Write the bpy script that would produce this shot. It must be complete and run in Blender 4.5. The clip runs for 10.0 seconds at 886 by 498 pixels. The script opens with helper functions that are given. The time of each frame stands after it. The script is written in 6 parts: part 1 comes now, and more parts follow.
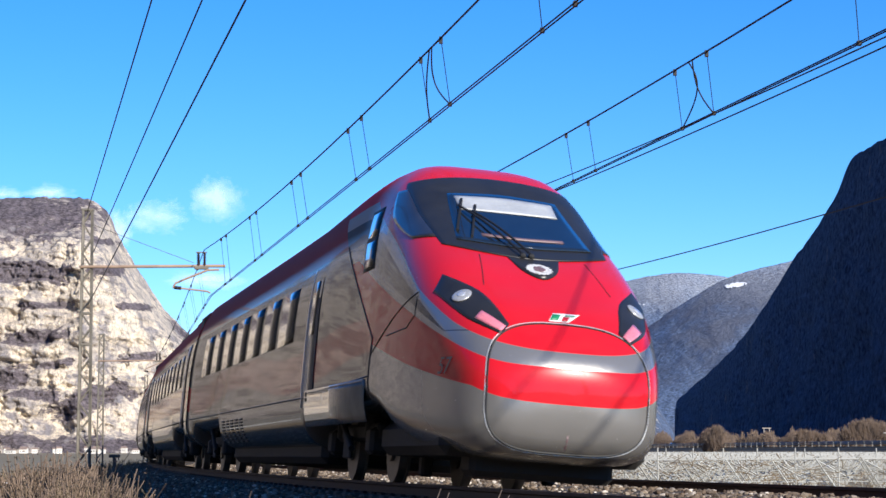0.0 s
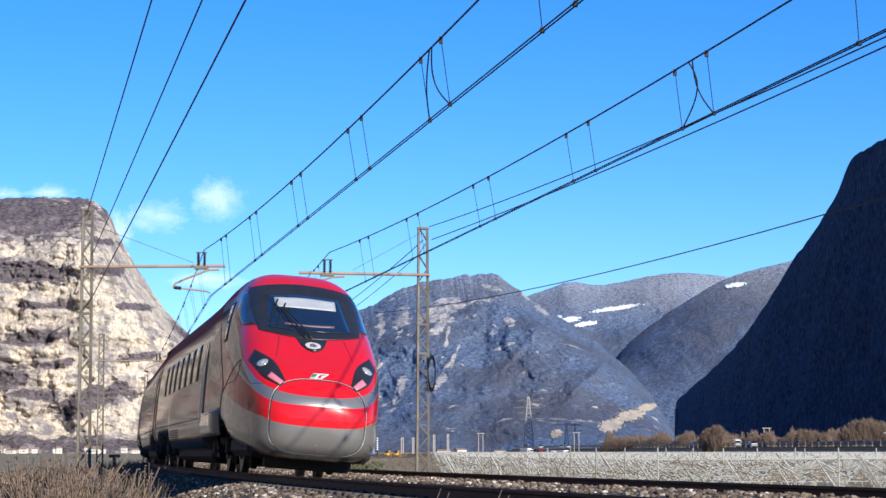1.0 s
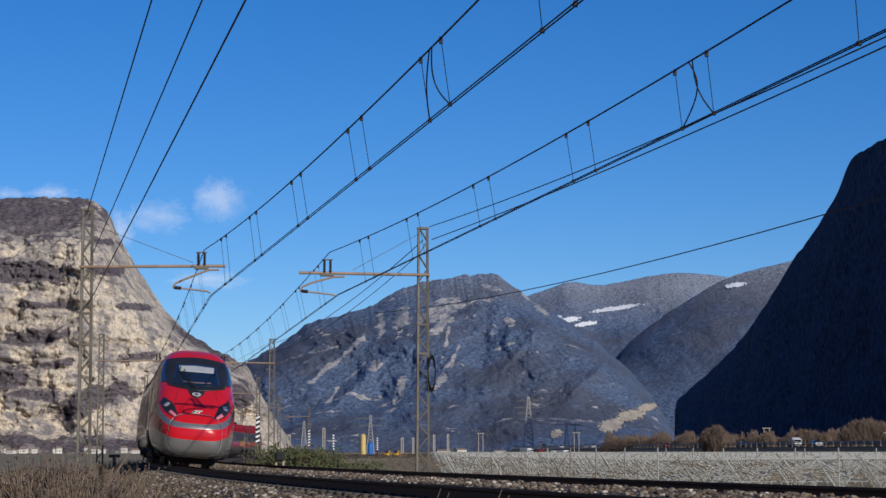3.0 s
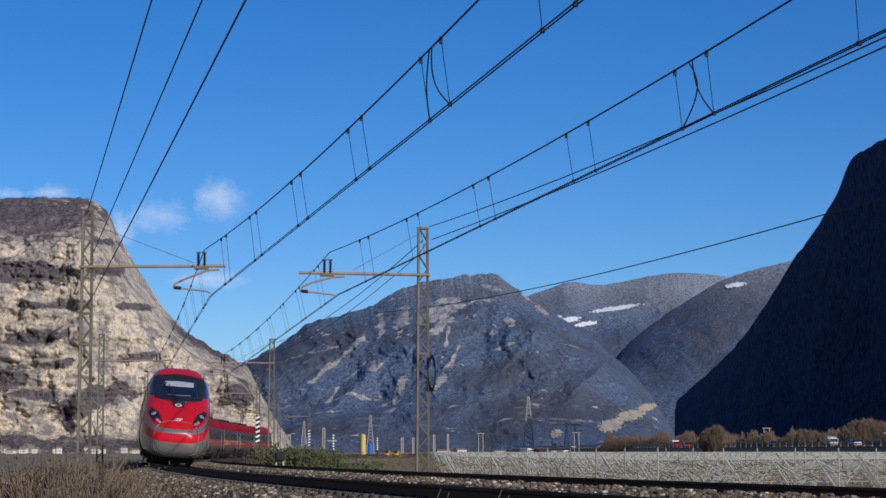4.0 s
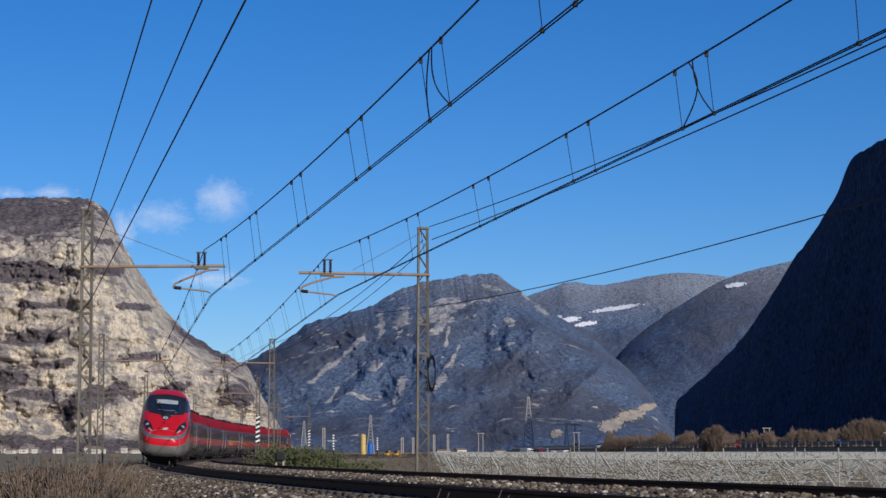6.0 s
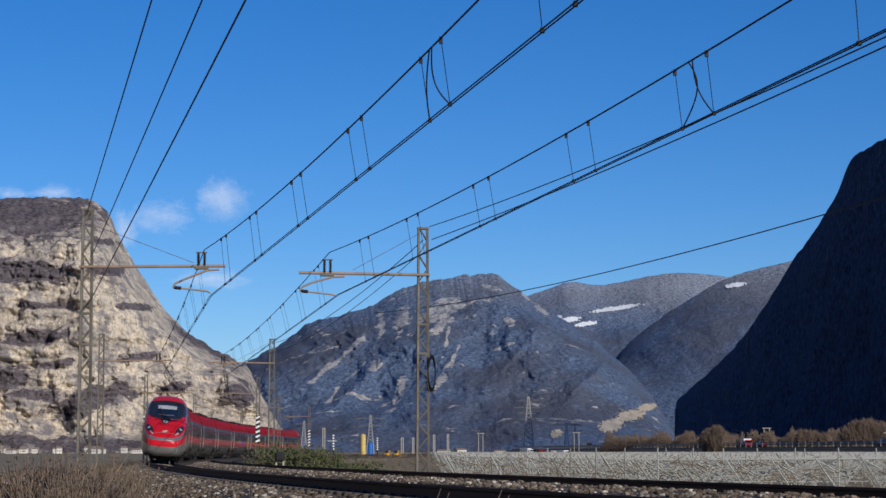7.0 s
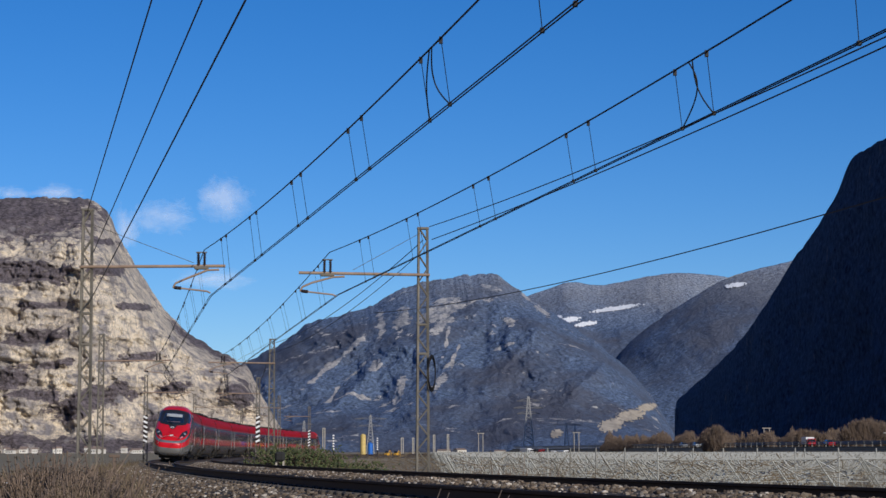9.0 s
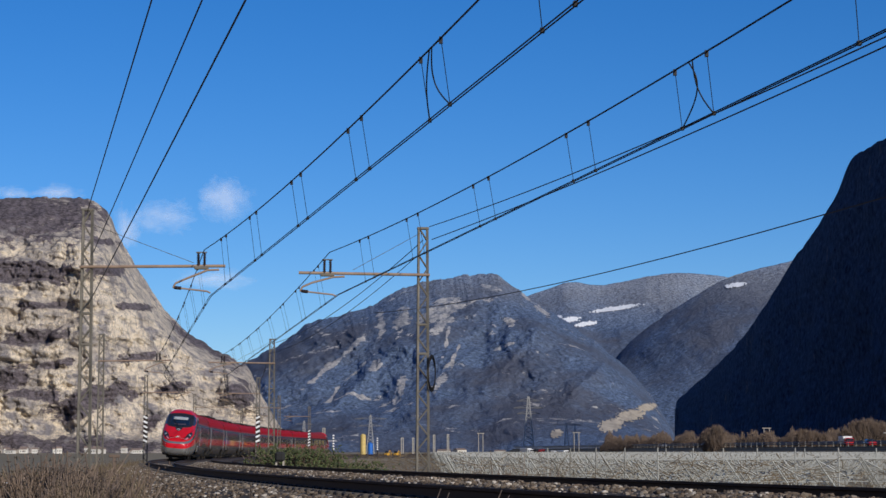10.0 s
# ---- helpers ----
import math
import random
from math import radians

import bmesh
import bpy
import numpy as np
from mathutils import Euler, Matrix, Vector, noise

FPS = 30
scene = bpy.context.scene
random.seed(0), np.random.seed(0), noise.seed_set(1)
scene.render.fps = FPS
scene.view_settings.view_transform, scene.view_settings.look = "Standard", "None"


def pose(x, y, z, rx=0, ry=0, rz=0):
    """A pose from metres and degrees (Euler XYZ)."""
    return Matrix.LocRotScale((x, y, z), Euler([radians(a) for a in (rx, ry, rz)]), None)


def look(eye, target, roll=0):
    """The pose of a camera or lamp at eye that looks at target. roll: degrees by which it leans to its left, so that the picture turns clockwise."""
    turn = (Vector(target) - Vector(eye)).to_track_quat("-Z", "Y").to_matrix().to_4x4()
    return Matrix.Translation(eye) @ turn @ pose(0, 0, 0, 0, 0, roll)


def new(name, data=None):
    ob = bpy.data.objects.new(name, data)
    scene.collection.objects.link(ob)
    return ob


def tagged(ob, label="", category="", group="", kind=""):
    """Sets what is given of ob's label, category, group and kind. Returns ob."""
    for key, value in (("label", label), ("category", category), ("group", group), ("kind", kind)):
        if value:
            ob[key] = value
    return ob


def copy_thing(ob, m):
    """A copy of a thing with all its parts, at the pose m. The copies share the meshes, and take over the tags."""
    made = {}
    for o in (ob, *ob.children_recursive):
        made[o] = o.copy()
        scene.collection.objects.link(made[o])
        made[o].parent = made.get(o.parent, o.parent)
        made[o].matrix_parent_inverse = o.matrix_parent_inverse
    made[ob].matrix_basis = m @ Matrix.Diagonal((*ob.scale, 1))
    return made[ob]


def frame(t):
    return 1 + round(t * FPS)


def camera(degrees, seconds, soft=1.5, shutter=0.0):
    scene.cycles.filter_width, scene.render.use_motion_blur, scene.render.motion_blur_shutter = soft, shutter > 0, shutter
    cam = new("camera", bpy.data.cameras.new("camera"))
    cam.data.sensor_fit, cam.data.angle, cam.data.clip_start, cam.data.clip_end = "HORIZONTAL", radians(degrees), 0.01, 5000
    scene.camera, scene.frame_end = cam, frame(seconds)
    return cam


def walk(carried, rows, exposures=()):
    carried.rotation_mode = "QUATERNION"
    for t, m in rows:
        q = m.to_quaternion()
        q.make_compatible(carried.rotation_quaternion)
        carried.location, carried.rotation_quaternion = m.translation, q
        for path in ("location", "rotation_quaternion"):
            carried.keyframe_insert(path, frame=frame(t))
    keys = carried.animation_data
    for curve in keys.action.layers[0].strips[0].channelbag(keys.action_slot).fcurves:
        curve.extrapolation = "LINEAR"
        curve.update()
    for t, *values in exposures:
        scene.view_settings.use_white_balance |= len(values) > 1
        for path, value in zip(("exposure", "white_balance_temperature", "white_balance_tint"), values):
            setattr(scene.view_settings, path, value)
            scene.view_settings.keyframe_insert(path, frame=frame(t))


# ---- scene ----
from mathutils.bvhtree import BVHTree

# ---- camera: it stands still on the trackside ----
EYE = Vector((0.0, 0.0, 1.25))
cam = camera(25.25, 10.0, 1.5, 0.1)
TILT = 5.822
walk(cam, [(0.0, pose(*EYE, 90 + TILT, 0, 0)), (10.0, pose(*EYE, 90 + TILT, 0, 0))],
     exposures=[(0.0, 1.02), (0.6, 1.04), (1.0, 0.93), (1.5, 0.52), (2.0, 0.2), (2.5, 0.05), (3.0, 0.0), (10.0, 0.0)])

# ---- light ----
SUN = Vector((0.52, -0.80, 0.42)).normalized()
world = bpy.data.worlds.new("sky")
scene.world = world
world.use_nodes = True
nt = world.node_tree
sky = nt.nodes.new("ShaderNodeTexSky")
sky.sky_type, sky.sun_disc = "NISHITA", False
sky.sun_elevation = math.asin(SUN.z)
sky.sun_rotation = math.atan2(SUN.x, SUN.y)
sky.altitude, sky.air_density, sky.dust_density, sky.ozone_density = 1200, 1.0, 0.0, 5.0
tint = nt.nodes.new("ShaderNodeHueSaturation")
tint.inputs["Saturation"].default_value = 1.25
nt.nodes["Background"].inputs["Strength"].default_value = 0.085
nt.links.new(sky.outputs[0], tint.inputs["Color"])
wash = nt.nodes.new("ShaderNodeMix")
wash.data_type, wash.blend_type = "RGBA", "MULTIPLY"
wash.inputs["Factor"].default_value = 1.0
wash.inputs[7].default_value = (0.84, 0.92, 1.13, 1)
nt.links.new(tint.outputs[0], wash.inputs[6])
nt.links.new(wash.outputs[2], nt.nodes["Background"].inputs["Color"])
sun = new("sun", bpy.data.lights.new("sun", "SUN"))
sun.data.energy, sun.data.angle, sun.data.color = 3.6, radians(0.53), (1.0, 0.93, 0.82)
sun.matrix_world = look((0, 0, 50), Vector((0, 0, 50)) - SUN)

# ---- materials ----


def material(name, rough=0.8, metal=0.0):
    m = bpy.data.materials.new(name)
    m.use_nodes = True
    b = m.node_tree.nodes["Principled BSDF"]
    b.inputs["Roughness"].default_value = rough
    b.inputs["Metallic"].default_value = metal
    return m, m.node_tree, b


def node(tree, kind, **inputs):
    n = tree.nodes.new(kind)
    for k, v in inputs.items():
        n.inputs[k.replace("_", " ")].default_value = v
    return n


def mixrgb(tree, fac, a, b, blend="MIX"):
    n = tree.nodes.new("ShaderNodeMix")
    n.data_type, n.blend_type = "RGBA", blend
    for sock, v in ((n.inputs["Factor"], fac), (n.inputs[6], a), (n.inputs[7], b)):
        if isinstance(v, bpy.types.NodeSocket):
            tree.links.new(v, sock)
        elif isinstance(v, tuple):
            sock.default_value = (*v, 1)
        else:
            sock.default_value = v
    return n.outputs[2]


def calc(tree, op, a, b=0.0, clamp=False):
    n = tree.nodes.new("ShaderNodeMath")
    n.operation, n.use_clamp = op, clamp
    for i, v in enumerate((a, b)):
        if isinstance(v, bpy.types.NodeSocket):
            tree.links.new(v, n.inputs[i])
        else:
            n.inputs[i].default_value = v
    return n.outputs[0]


def coords(tree, which="Object", scale=(1, 1, 1)):
    c = tree.nodes.new("ShaderNodeTexCoord")
    m = tree.nodes.new("ShaderNodeMapping")
    m.inputs["Scale"].default_value = scale
    tree.links.new(c.outputs[which], m.inputs["Vector"])
    return m.outputs[0]


def tex(tree, vec, scale, detail=4.0, rough=0.55, kind="ShaderNodeTexNoise"):
    n = tree.nodes.new(kind)
    n.inputs["Scale"].default_value = scale
    if kind == "ShaderNodeTexNoise":
        n.inputs["Detail"].default_value, n.inputs["Roughness"].default_value = detail, rough
    tree.links.new(vec, n.inputs["Vector"])
    return n.outputs["Fac"] if kind == "ShaderNodeTexNoise" else n.outputs["Distance"]


def ramp(tree, fac, stops):
    n = tree.nodes.new("ShaderNodeValToRGB")
    while len(n.color_ramp.elements) < len(stops):
        n.color_ramp.elements.new(0.5)
    for e, (p, c) in zip(n.color_ramp.elements, stops):
        e.position = p
        e.color = (*c, 1) if isinstance(c, tuple) else (c, c, c, 1)
    tree.links.new(fac, n.inputs["Fac"])
    return n.outputs["Color"]


def bump(tree, bsdf, height, strength, distance=0.02):
    n = node(tree, "ShaderNodeBump", Strength=strength, Distance=distance)
    tree.links.new(height, n.inputs["Height"])
    tree.links.new(n.outputs[0], bsdf.inputs["Normal"])


def simple(name, color, rough=0.8, metal=0.0, spread=0.25, scale=3.0, relief=0.15, fine=40.0, which="Object", coat=0.0):
    """Base colour varied at two scales, with a fine relief."""
    m, t, b = material(name, rough, metal)
    v = coords(t, which)
    big, small = tex(t, v, scale), tex(t, v, fine, 3)
    k = calc(t, "ADD", calc(t, "MULTIPLY", big, 0.65), calc(t, "MULTIPLY", small, 0.35))
    lo = tuple(c * (1 - spread) for c in color)
    hi = tuple(min(1, c * (1 + spread)) for c in color)
    t.links.new(ramp(t, k, [(0.3, lo), (0.7, hi)]), b.inputs["Base Color"])
    t.links.new(calc(t, "ADD", rough - 0.08, calc(t, "MULTIPLY", big, 0.16), True), b.inputs["Roughness"])
    b.inputs["Coat Weight"].default_value = coat
    if relief:
        bump(t, b, small, relief)
    return m


def random_tint(name, colors, rough=0.9, relief=0.3):
    """A colour for each loose piece of a mesh."""
    m, t, b = material(name, rough)
    g = t.nodes.new("ShaderNodeNewGeometry")
    n = len(colors)
    v = coords(t)
    small = tex(t, v, 30.0, 3)
    c = ramp(t, g.outputs["Random Per Island"], [(i / max(1, n - 1), col) for i, col in enumerate(colors)])
    c = mixrgb(t, calc(t, "MULTIPLY", small, 0.5), c, (0.03, 0.025, 0.02))
    t.links.new(c, b.inputs["Base Color"])
    bump(t, b, small, relief)
    return m


# ---- mesh helpers ----
def smooth_all(me):
    me.polygons.foreach_set("use_smooth", [True] * len(me.polygons))


def part(name, bm, mat, parent=None, label="", smooth=False):
    """Links a bmesh as one mesh object under a thing, or as a thing of its own."""
    me = bpy.data.meshes.new(name)
    bm.to_mesh(me)
    bm.free()
    if smooth:
        smooth_all(me)
    return part_mesh(name, me, mat, parent, label)


def part_mesh(name, me, mat, parent=None, label=""):
    for k in (mat if isinstance(mat, (list, tuple)) else [mat]):
        me.materials.append(k)
    ob = new(name, me)
    if parent:
        ob.parent = parent
    if label:
        tagged(ob, label)
    return ob


def mesh_from(name, verts, faces, mat, parent=None, label="", smooth=False):
    me = bpy.data.meshes.new(name)
    me.from_pydata(verts, [], faces)
    me.update()
    if smooth:
        smooth_all(me)
    return part_mesh(name, me, mat, parent, label)


def box(bm, size, at=(0, 0, 0), turn=None, bevel=0.0):
    m = Matrix.Translation(at)
    if turn is not None:
        m = m @ turn
    r = bmesh.ops.create_cube(bm, size=1.0, matrix=m @ Matrix.Diagonal((*size, 1)))
    if bevel:
        edges = list({e for v in r["verts"] for e in v.link_edges})
        bmesh.ops.bevel(bm, geom=edges, offset=bevel, segments=1, affect="EDGES")


def bar(bm, a, b, r, sides=6, r2=None):
    """A round bar from a to b."""
    a, b = Vector(a), Vector(b)
    d = b - a
    m = Matrix.Translation((a + b) / 2) @ d.to_track_quat("Z", "Y").to_matrix().to_4x4()
    bmesh.ops.create_cone(bm, cap_ends=True, segments=sides, radius1=r, radius2=r if r2 is None else r2, depth=d.length, matrix=m)


def tube(bm, pts, r, sides=5):
    """A round tube along a line of points."""
    pts = [Vector(p) for p in pts]
    rings = []
    for i, p in enumerate(pts):
        d = (pts[min(i + 1, len(pts) - 1)] - pts[max(i - 1, 0)]).normalized()
        q = d.to_track_quat("Z", "Y")
        rings.append([bm.verts.new(p + q @ Vector((r * math.cos(k * math.tau / sides), r * math.sin(k * math.tau / sides), 0))) for k in range(sides)])
    for a, b in zip(rings, rings[1:]):
        for k in range(sides):
            bm.faces.new((a[k], a[(k + 1) % sides], b[(k + 1) % sides], b[k]))
    bm.faces.new(rings[0][::-1])
    bm.faces.new(rings[-1])


def bars(A, B, R, verts, faces):
    """Adds a four-sided bar from each point of A to that of B, of radius R, to the lists."""
    A, B = np.asarray(A, float), np.asarray(B, float)
    R = np.broadcast_to(np.asarray(R, float), (len(A),))[:, None]
    d = B - A
    d /= np.linalg.norm(d, axis=1)[:, None] + 1e-9
    side = np.cross(d, np.where(np.abs(d[:, 2:3]) > 0.9, [[1.0, 0, 0]], [[0, 0, 1.0]]))
    side /= np.linalg.norm(side, axis=1)[:, None] + 1e-9
    up = np.cross(side, d)
    n0 = len(verts)
    ring = np.stack([A + side * R, A + up * R, A - side * R, A - up * R, B + side * R, B + up * R, B - side * R, B - up * R], 1)
    verts.extend(map(tuple, ring.reshape(-1, 3)))
    for i in range(len(A)):
        o = n0 + i * 8
        for k in range(4):
            j = (k + 1) % 4
            faces.append((o + k, o + j, o + 4 + j, o + 4 + k))
        faces.append((o + 3, o + 2, o + 1, o))
        faces.append((o + 4, o + 5, o + 6, o + 7))


def interp(x, pts):
    return float(np.interp(x, [p[0] for p in pts], [p[1] for p in pts]))


def soft_interp(x, pts):
    """A smooth curve through the points (monotone pieces)."""
    xs, ys = [p[0] for p in pts], [p[1] for p in pts]
    if x <= xs[0]:
        return ys[0]
    if x >= xs[-1]:
        return ys[-1]
    i = int(np.searchsorted(xs, x)) - 1
    h = [xs[k + 1] - xs[k] for k in range(len(xs) - 1)]
    d = [(ys[k + 1] - ys[k]) / h[k] for k in range(len(h))]

    def slope(k):
        if k == 0:
            return d[0]
        if k == len(d):
            return d[-1]
        return 0.0 if d[k - 1] * d[k] <= 0 else 2 * d[k - 1] * d[k] / (d[k - 1] + d[k])
    u = (x - xs[i]) / h[i]
    a, b = slope(i) * h[i], slope(i + 1) * h[i]
    return ys[i] + u * a + u * u * (3 * (ys[i + 1] - ys[i]) - 2 * a - b) + u ** 3 * (2 * (ys[i] - ys[i + 1]) + a + b)


# ---- the line of the railway ----
GAP = 3.92      # between the centre lines of the two tracks
CANT = 4.4      # degrees by which the tracks lean to the inside of the curve
_co = [0.095, -1.3276, 6.4958, -13.9749, 18.9181, -31.2849, 7.056]
_ty = np.linspace(-40, 700, 1481)
_cl = np.clip(_ty, -25, 170)
_k0 = np.polyval(np.polyder(_co), _cl / 100) / 100
_far = np.maximum(_ty - 170, 0)     # a plain curve of 1300 m radius goes on from here
_tk = _k0 + _far / 1300
_tx = np.polyval(_co, _cl / 100) + _k0 * (_ty - _cl) + _far ** 2 / 2600
_ts = np.concatenate(([0], np.cumsum(np.hypot(np.diff(_tx), np.diff(_ty)))))


def rail_z(y):
    return 0.875 - 0.474 * (1 - math.exp(-max(y, -40) / 130))


def on_line(s):
    """Place, way along (towards growing y) and right side of the near track, s metres along it."""
    y = float(np.interp(s, _ts, _ty))
    x = float(np.interp(y, _ty, _tx))
    f = Vector((float(np.interp(y, _ty, _tk)), 1, 0)).normalized()
    return Vector((x, y, rail_z(y))), f, Vector((f.y, -f.x, 0))


def s_at(y):
    return float(np.interp(y, _ty, _ts))


def beside(s, off, up=0.0):
    """A point off metres to the right of the near track's centre line, up metres over its rails."""
    p, f, r = on_line(s)
    return p + r * off + Vector((0, 0, up))
# ---- materials of the place ----
M_ballast = random_tint("ballast_stone", [(0.24, 0.175, 0.12), (0.12, 0.085, 0.055), (0.42, 0.34, 0.255), (0.075, 0.055, 0.04), (0.19, 0.135, 0.09), (0.09, 0.068, 0.052), (0.78, 0.70, 0.60)])
# dark brown holds the shade of the gaps between the stones
M_bed = simple("gap_shade_ballast_bed", (0.06, 0.045, 0.032), 0.95, scale=3, fine=18, relief=1.0)
M_rail = simple("rusty_rail_steel", (0.060, 0.042, 0.036), 0.7, 0.3, scale=4, fine=60)
M_sleeper = simple("weathered_sleeper_concrete", (0.09, 0.075, 0.06), 0.95, scale=2, fine=25, relief=0.4)
M_galv = simple("weathered_lattice_steel", (0.16, 0.145, 0.118), 0.7, 0.2, spread=0.45, scale=2, fine=30)
M_far = simple("grey_far_steel", (0.42, 0.42, 0.41), 0.7, 0.2, relief=0)
M_wire = simple("dark_copper_wire", (0.018, 0.017, 0.018), 0.6, 0.2, relief=0)
M_tubes = simple("rust_brown_tube", (0.34, 0.24, 0.17), 0.6, 0.1, scale=2, fine=30)
M_ins = simple("brown_porcelain", (0.035, 0.025, 0.022), 0.25, relief=0)
M_white = simple("white_enamel", (0.8, 0.8, 0.8), 0.4, relief=0)
M_concrete = simple("pale_concrete", (0.40, 0.37, 0.32), 0.9, scale=1.5, fine=20)


def ground_material():
    m, t, b = material("dry_winter_field", 0.95)
    v = coords(t)
    a, c, d = tex(t, v, 0.012, 4), tex(t, v, 0.25, 5), tex(t, v, 6.0, 5)
    col = ramp(t, a, [(0.35, (0.17, 0.135, 0.085)), (0.5, (0.24, 0.20, 0.13)), (0.65, (0.15, 0.14, 0.07))])
    col = mixrgb(t, calc(t, "MULTIPLY", c, 0.7), col, (0.10, 0.085, 0.055))
    col = mixrgb(t, calc(t, "MULTIPLY", d, 0.5), col, (0.30, 0.25, 0.16))
    t.links.new(col, b.inputs["Base Color"])
    bump(t, b, d, 0.6, 0.08)
    return m


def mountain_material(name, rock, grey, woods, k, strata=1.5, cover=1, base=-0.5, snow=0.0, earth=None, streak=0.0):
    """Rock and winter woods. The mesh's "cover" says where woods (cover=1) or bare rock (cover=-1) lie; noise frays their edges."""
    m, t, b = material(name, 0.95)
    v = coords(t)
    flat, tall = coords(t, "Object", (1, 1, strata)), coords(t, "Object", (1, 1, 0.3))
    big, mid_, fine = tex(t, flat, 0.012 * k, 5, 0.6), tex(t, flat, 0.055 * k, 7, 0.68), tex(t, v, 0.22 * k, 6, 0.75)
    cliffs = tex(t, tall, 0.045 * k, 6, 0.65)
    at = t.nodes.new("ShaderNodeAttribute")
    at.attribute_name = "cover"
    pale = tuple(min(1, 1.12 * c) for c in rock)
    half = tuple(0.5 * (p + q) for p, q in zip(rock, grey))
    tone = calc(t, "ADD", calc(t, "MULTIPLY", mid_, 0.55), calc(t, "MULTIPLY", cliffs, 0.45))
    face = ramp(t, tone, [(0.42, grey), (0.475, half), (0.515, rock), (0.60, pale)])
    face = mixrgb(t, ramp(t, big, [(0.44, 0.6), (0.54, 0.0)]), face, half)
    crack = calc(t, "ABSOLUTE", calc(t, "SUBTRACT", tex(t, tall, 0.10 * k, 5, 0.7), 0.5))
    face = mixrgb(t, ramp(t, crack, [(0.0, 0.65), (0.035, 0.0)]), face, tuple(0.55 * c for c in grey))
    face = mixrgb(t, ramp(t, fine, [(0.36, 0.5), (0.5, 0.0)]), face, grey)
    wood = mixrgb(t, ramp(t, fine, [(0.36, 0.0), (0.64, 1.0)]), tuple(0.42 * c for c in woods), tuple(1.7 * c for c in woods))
    if earth:
        wood = mixrgb(t, ramp(t, tex(t, v, 0.006 * k, 4, 0.6), [(0.42, 0.0), (0.6, 0.85)]), wood, earth)
    edge = calc(t, "ADD", calc(t, "MULTIPLY", calc(t, "SUBTRACT", mid_, 0.5), 3.2), calc(t, "MULTIPLY", calc(t, "SUBTRACT", big, 0.5), 1.6))
    edge = calc(t, "ADD", edge, calc(t, "MULTIPLY", calc(t, "SUBTRACT", fine, 0.5), 1.2))
    edge = calc(t, "ADD", edge, calc(t, "MAXIMUM", at.outputs["Fac"], base))
    if streak:     # bare gullies that climb aslant
        mp = t.nodes.new("ShaderNodeMapping")
        mp.inputs["Rotation"].default_value = (0, radians(48), 0)
        mp.inputs["Scale"].default_value = (0.16, 1, 1)
        t.links.new(t.nodes.new("ShaderNodeTexCoord").outputs["Object"], mp.inputs["Vector"])
        edge = calc(t, "ADD", edge, calc(t, "MULTIPLY", calc(t, "SUBTRACT", tex(t, mp.outputs[0], 0.035 * k, 5, 0.6), 0.5), streak))
    on = ramp(t, edge, [(0.02, 0.0), (0.22, 1.0)])
    col = mixrgb(t, on, face, wood) if cover > 0 else mixrgb(t, on, wood, face)
    if snow:
        c = t.nodes.new("ShaderNodeTexCoord")
        sz = t.nodes.new("ShaderNodeSeparateXYZ")
        t.links.new(c.outputs["Object"], sz.inputs[0])
        hi = calc(t, "DIVIDE", calc(t, "SUBTRACT", sz.outputs[2], snow), 110.0, True)
        col = mixrgb(t, calc(t, "MULTIPLY", hi, ramp(t, fine, [(0.40, 0.10), (0.62, 0.75)])), col, (0.50, 0.54, 0.60))
    t.links.new(col, b.inputs["Base Color"])
    b.inputs["Specular IOR Level"].default_value = 0.1
    bump(t, b, calc(t, "ADD", calc(t, "ADD", mid_, calc(t, "MULTIPLY", fine, 0.5)), calc(t, "MULTIPLY", cliffs, 0.6)), 0.9, 7.0 / k)
    return m


M_ground = ground_material()
M_cliff = mountain_material("pale_limestone_cliff", (0.86, 0.735, 0.57), (0.27, 0.25, 0.26), (0.135, 0.115, 0.125), 1.0, 1.7, 1, -0.62)
# aerial haze is put into the blue greys, woods and earth of these two
M_mount = mountain_material("haze_blue_wooded_mountain", (0.56, 0.53, 0.50), (0.22, 0.24, 0.29), (0.112, 0.156, 0.244), 0.8, 0.6, -1, -0.60, 225, (0.098, 0.102, 0.130), 3.2)
M_high = mountain_material("haze_blue_snowy_heights", (0.36, 0.38, 0.43), (0.17, 0.19, 0.24), (0.105, 0.148, 0.235), 0.9, 0.6, -1, -1.0, 250, (0.110, 0.118, 0.150))
# for slopes out of view, brown so that the train's reflections darken
M_unseen_slope = mountain_material("unseen_brown_valley_side", (0.46, 0.40, 0.33), (0.20, 0.18, 0.17), (0.095, 0.078, 0.070), 1.0, 1.7, 1, 0.05)
# dark blue shade of the flank is put into its rock and woods colours
M_shade = mountain_material("shade_blue_wooded_slope", (0.12, 0.13, 0.16), (0.075, 0.09, 0.125), (0.048, 0.076, 0.138), 1.1, 0.6, -1, -0.42)

# ---- ground ----
def ground_z(x, y):
    """The field lies below the railway bank; the bank under the camera is level with its foot."""
    base = -0.9 + 0.12 * noise.noise(Vector((x * 0.03, y * 0.03, 0)))
    s = s_at(min(max(y, -30), 600))
    c = float(np.interp(y, _ty, _tx))
    off = x - c
    left, right = -2.3 - off, off - (GAP + 2.4)
    out = max(left, right)
    if out <= 0:
        return rail_z(y) - 0.62
    if left > 0:
        return max(base, (rail_z(y) - 0.62) - max(0, out - 0.8) * 0.20)
    return max(base, (rail_z(y) - 0.62) - out * 0.45)


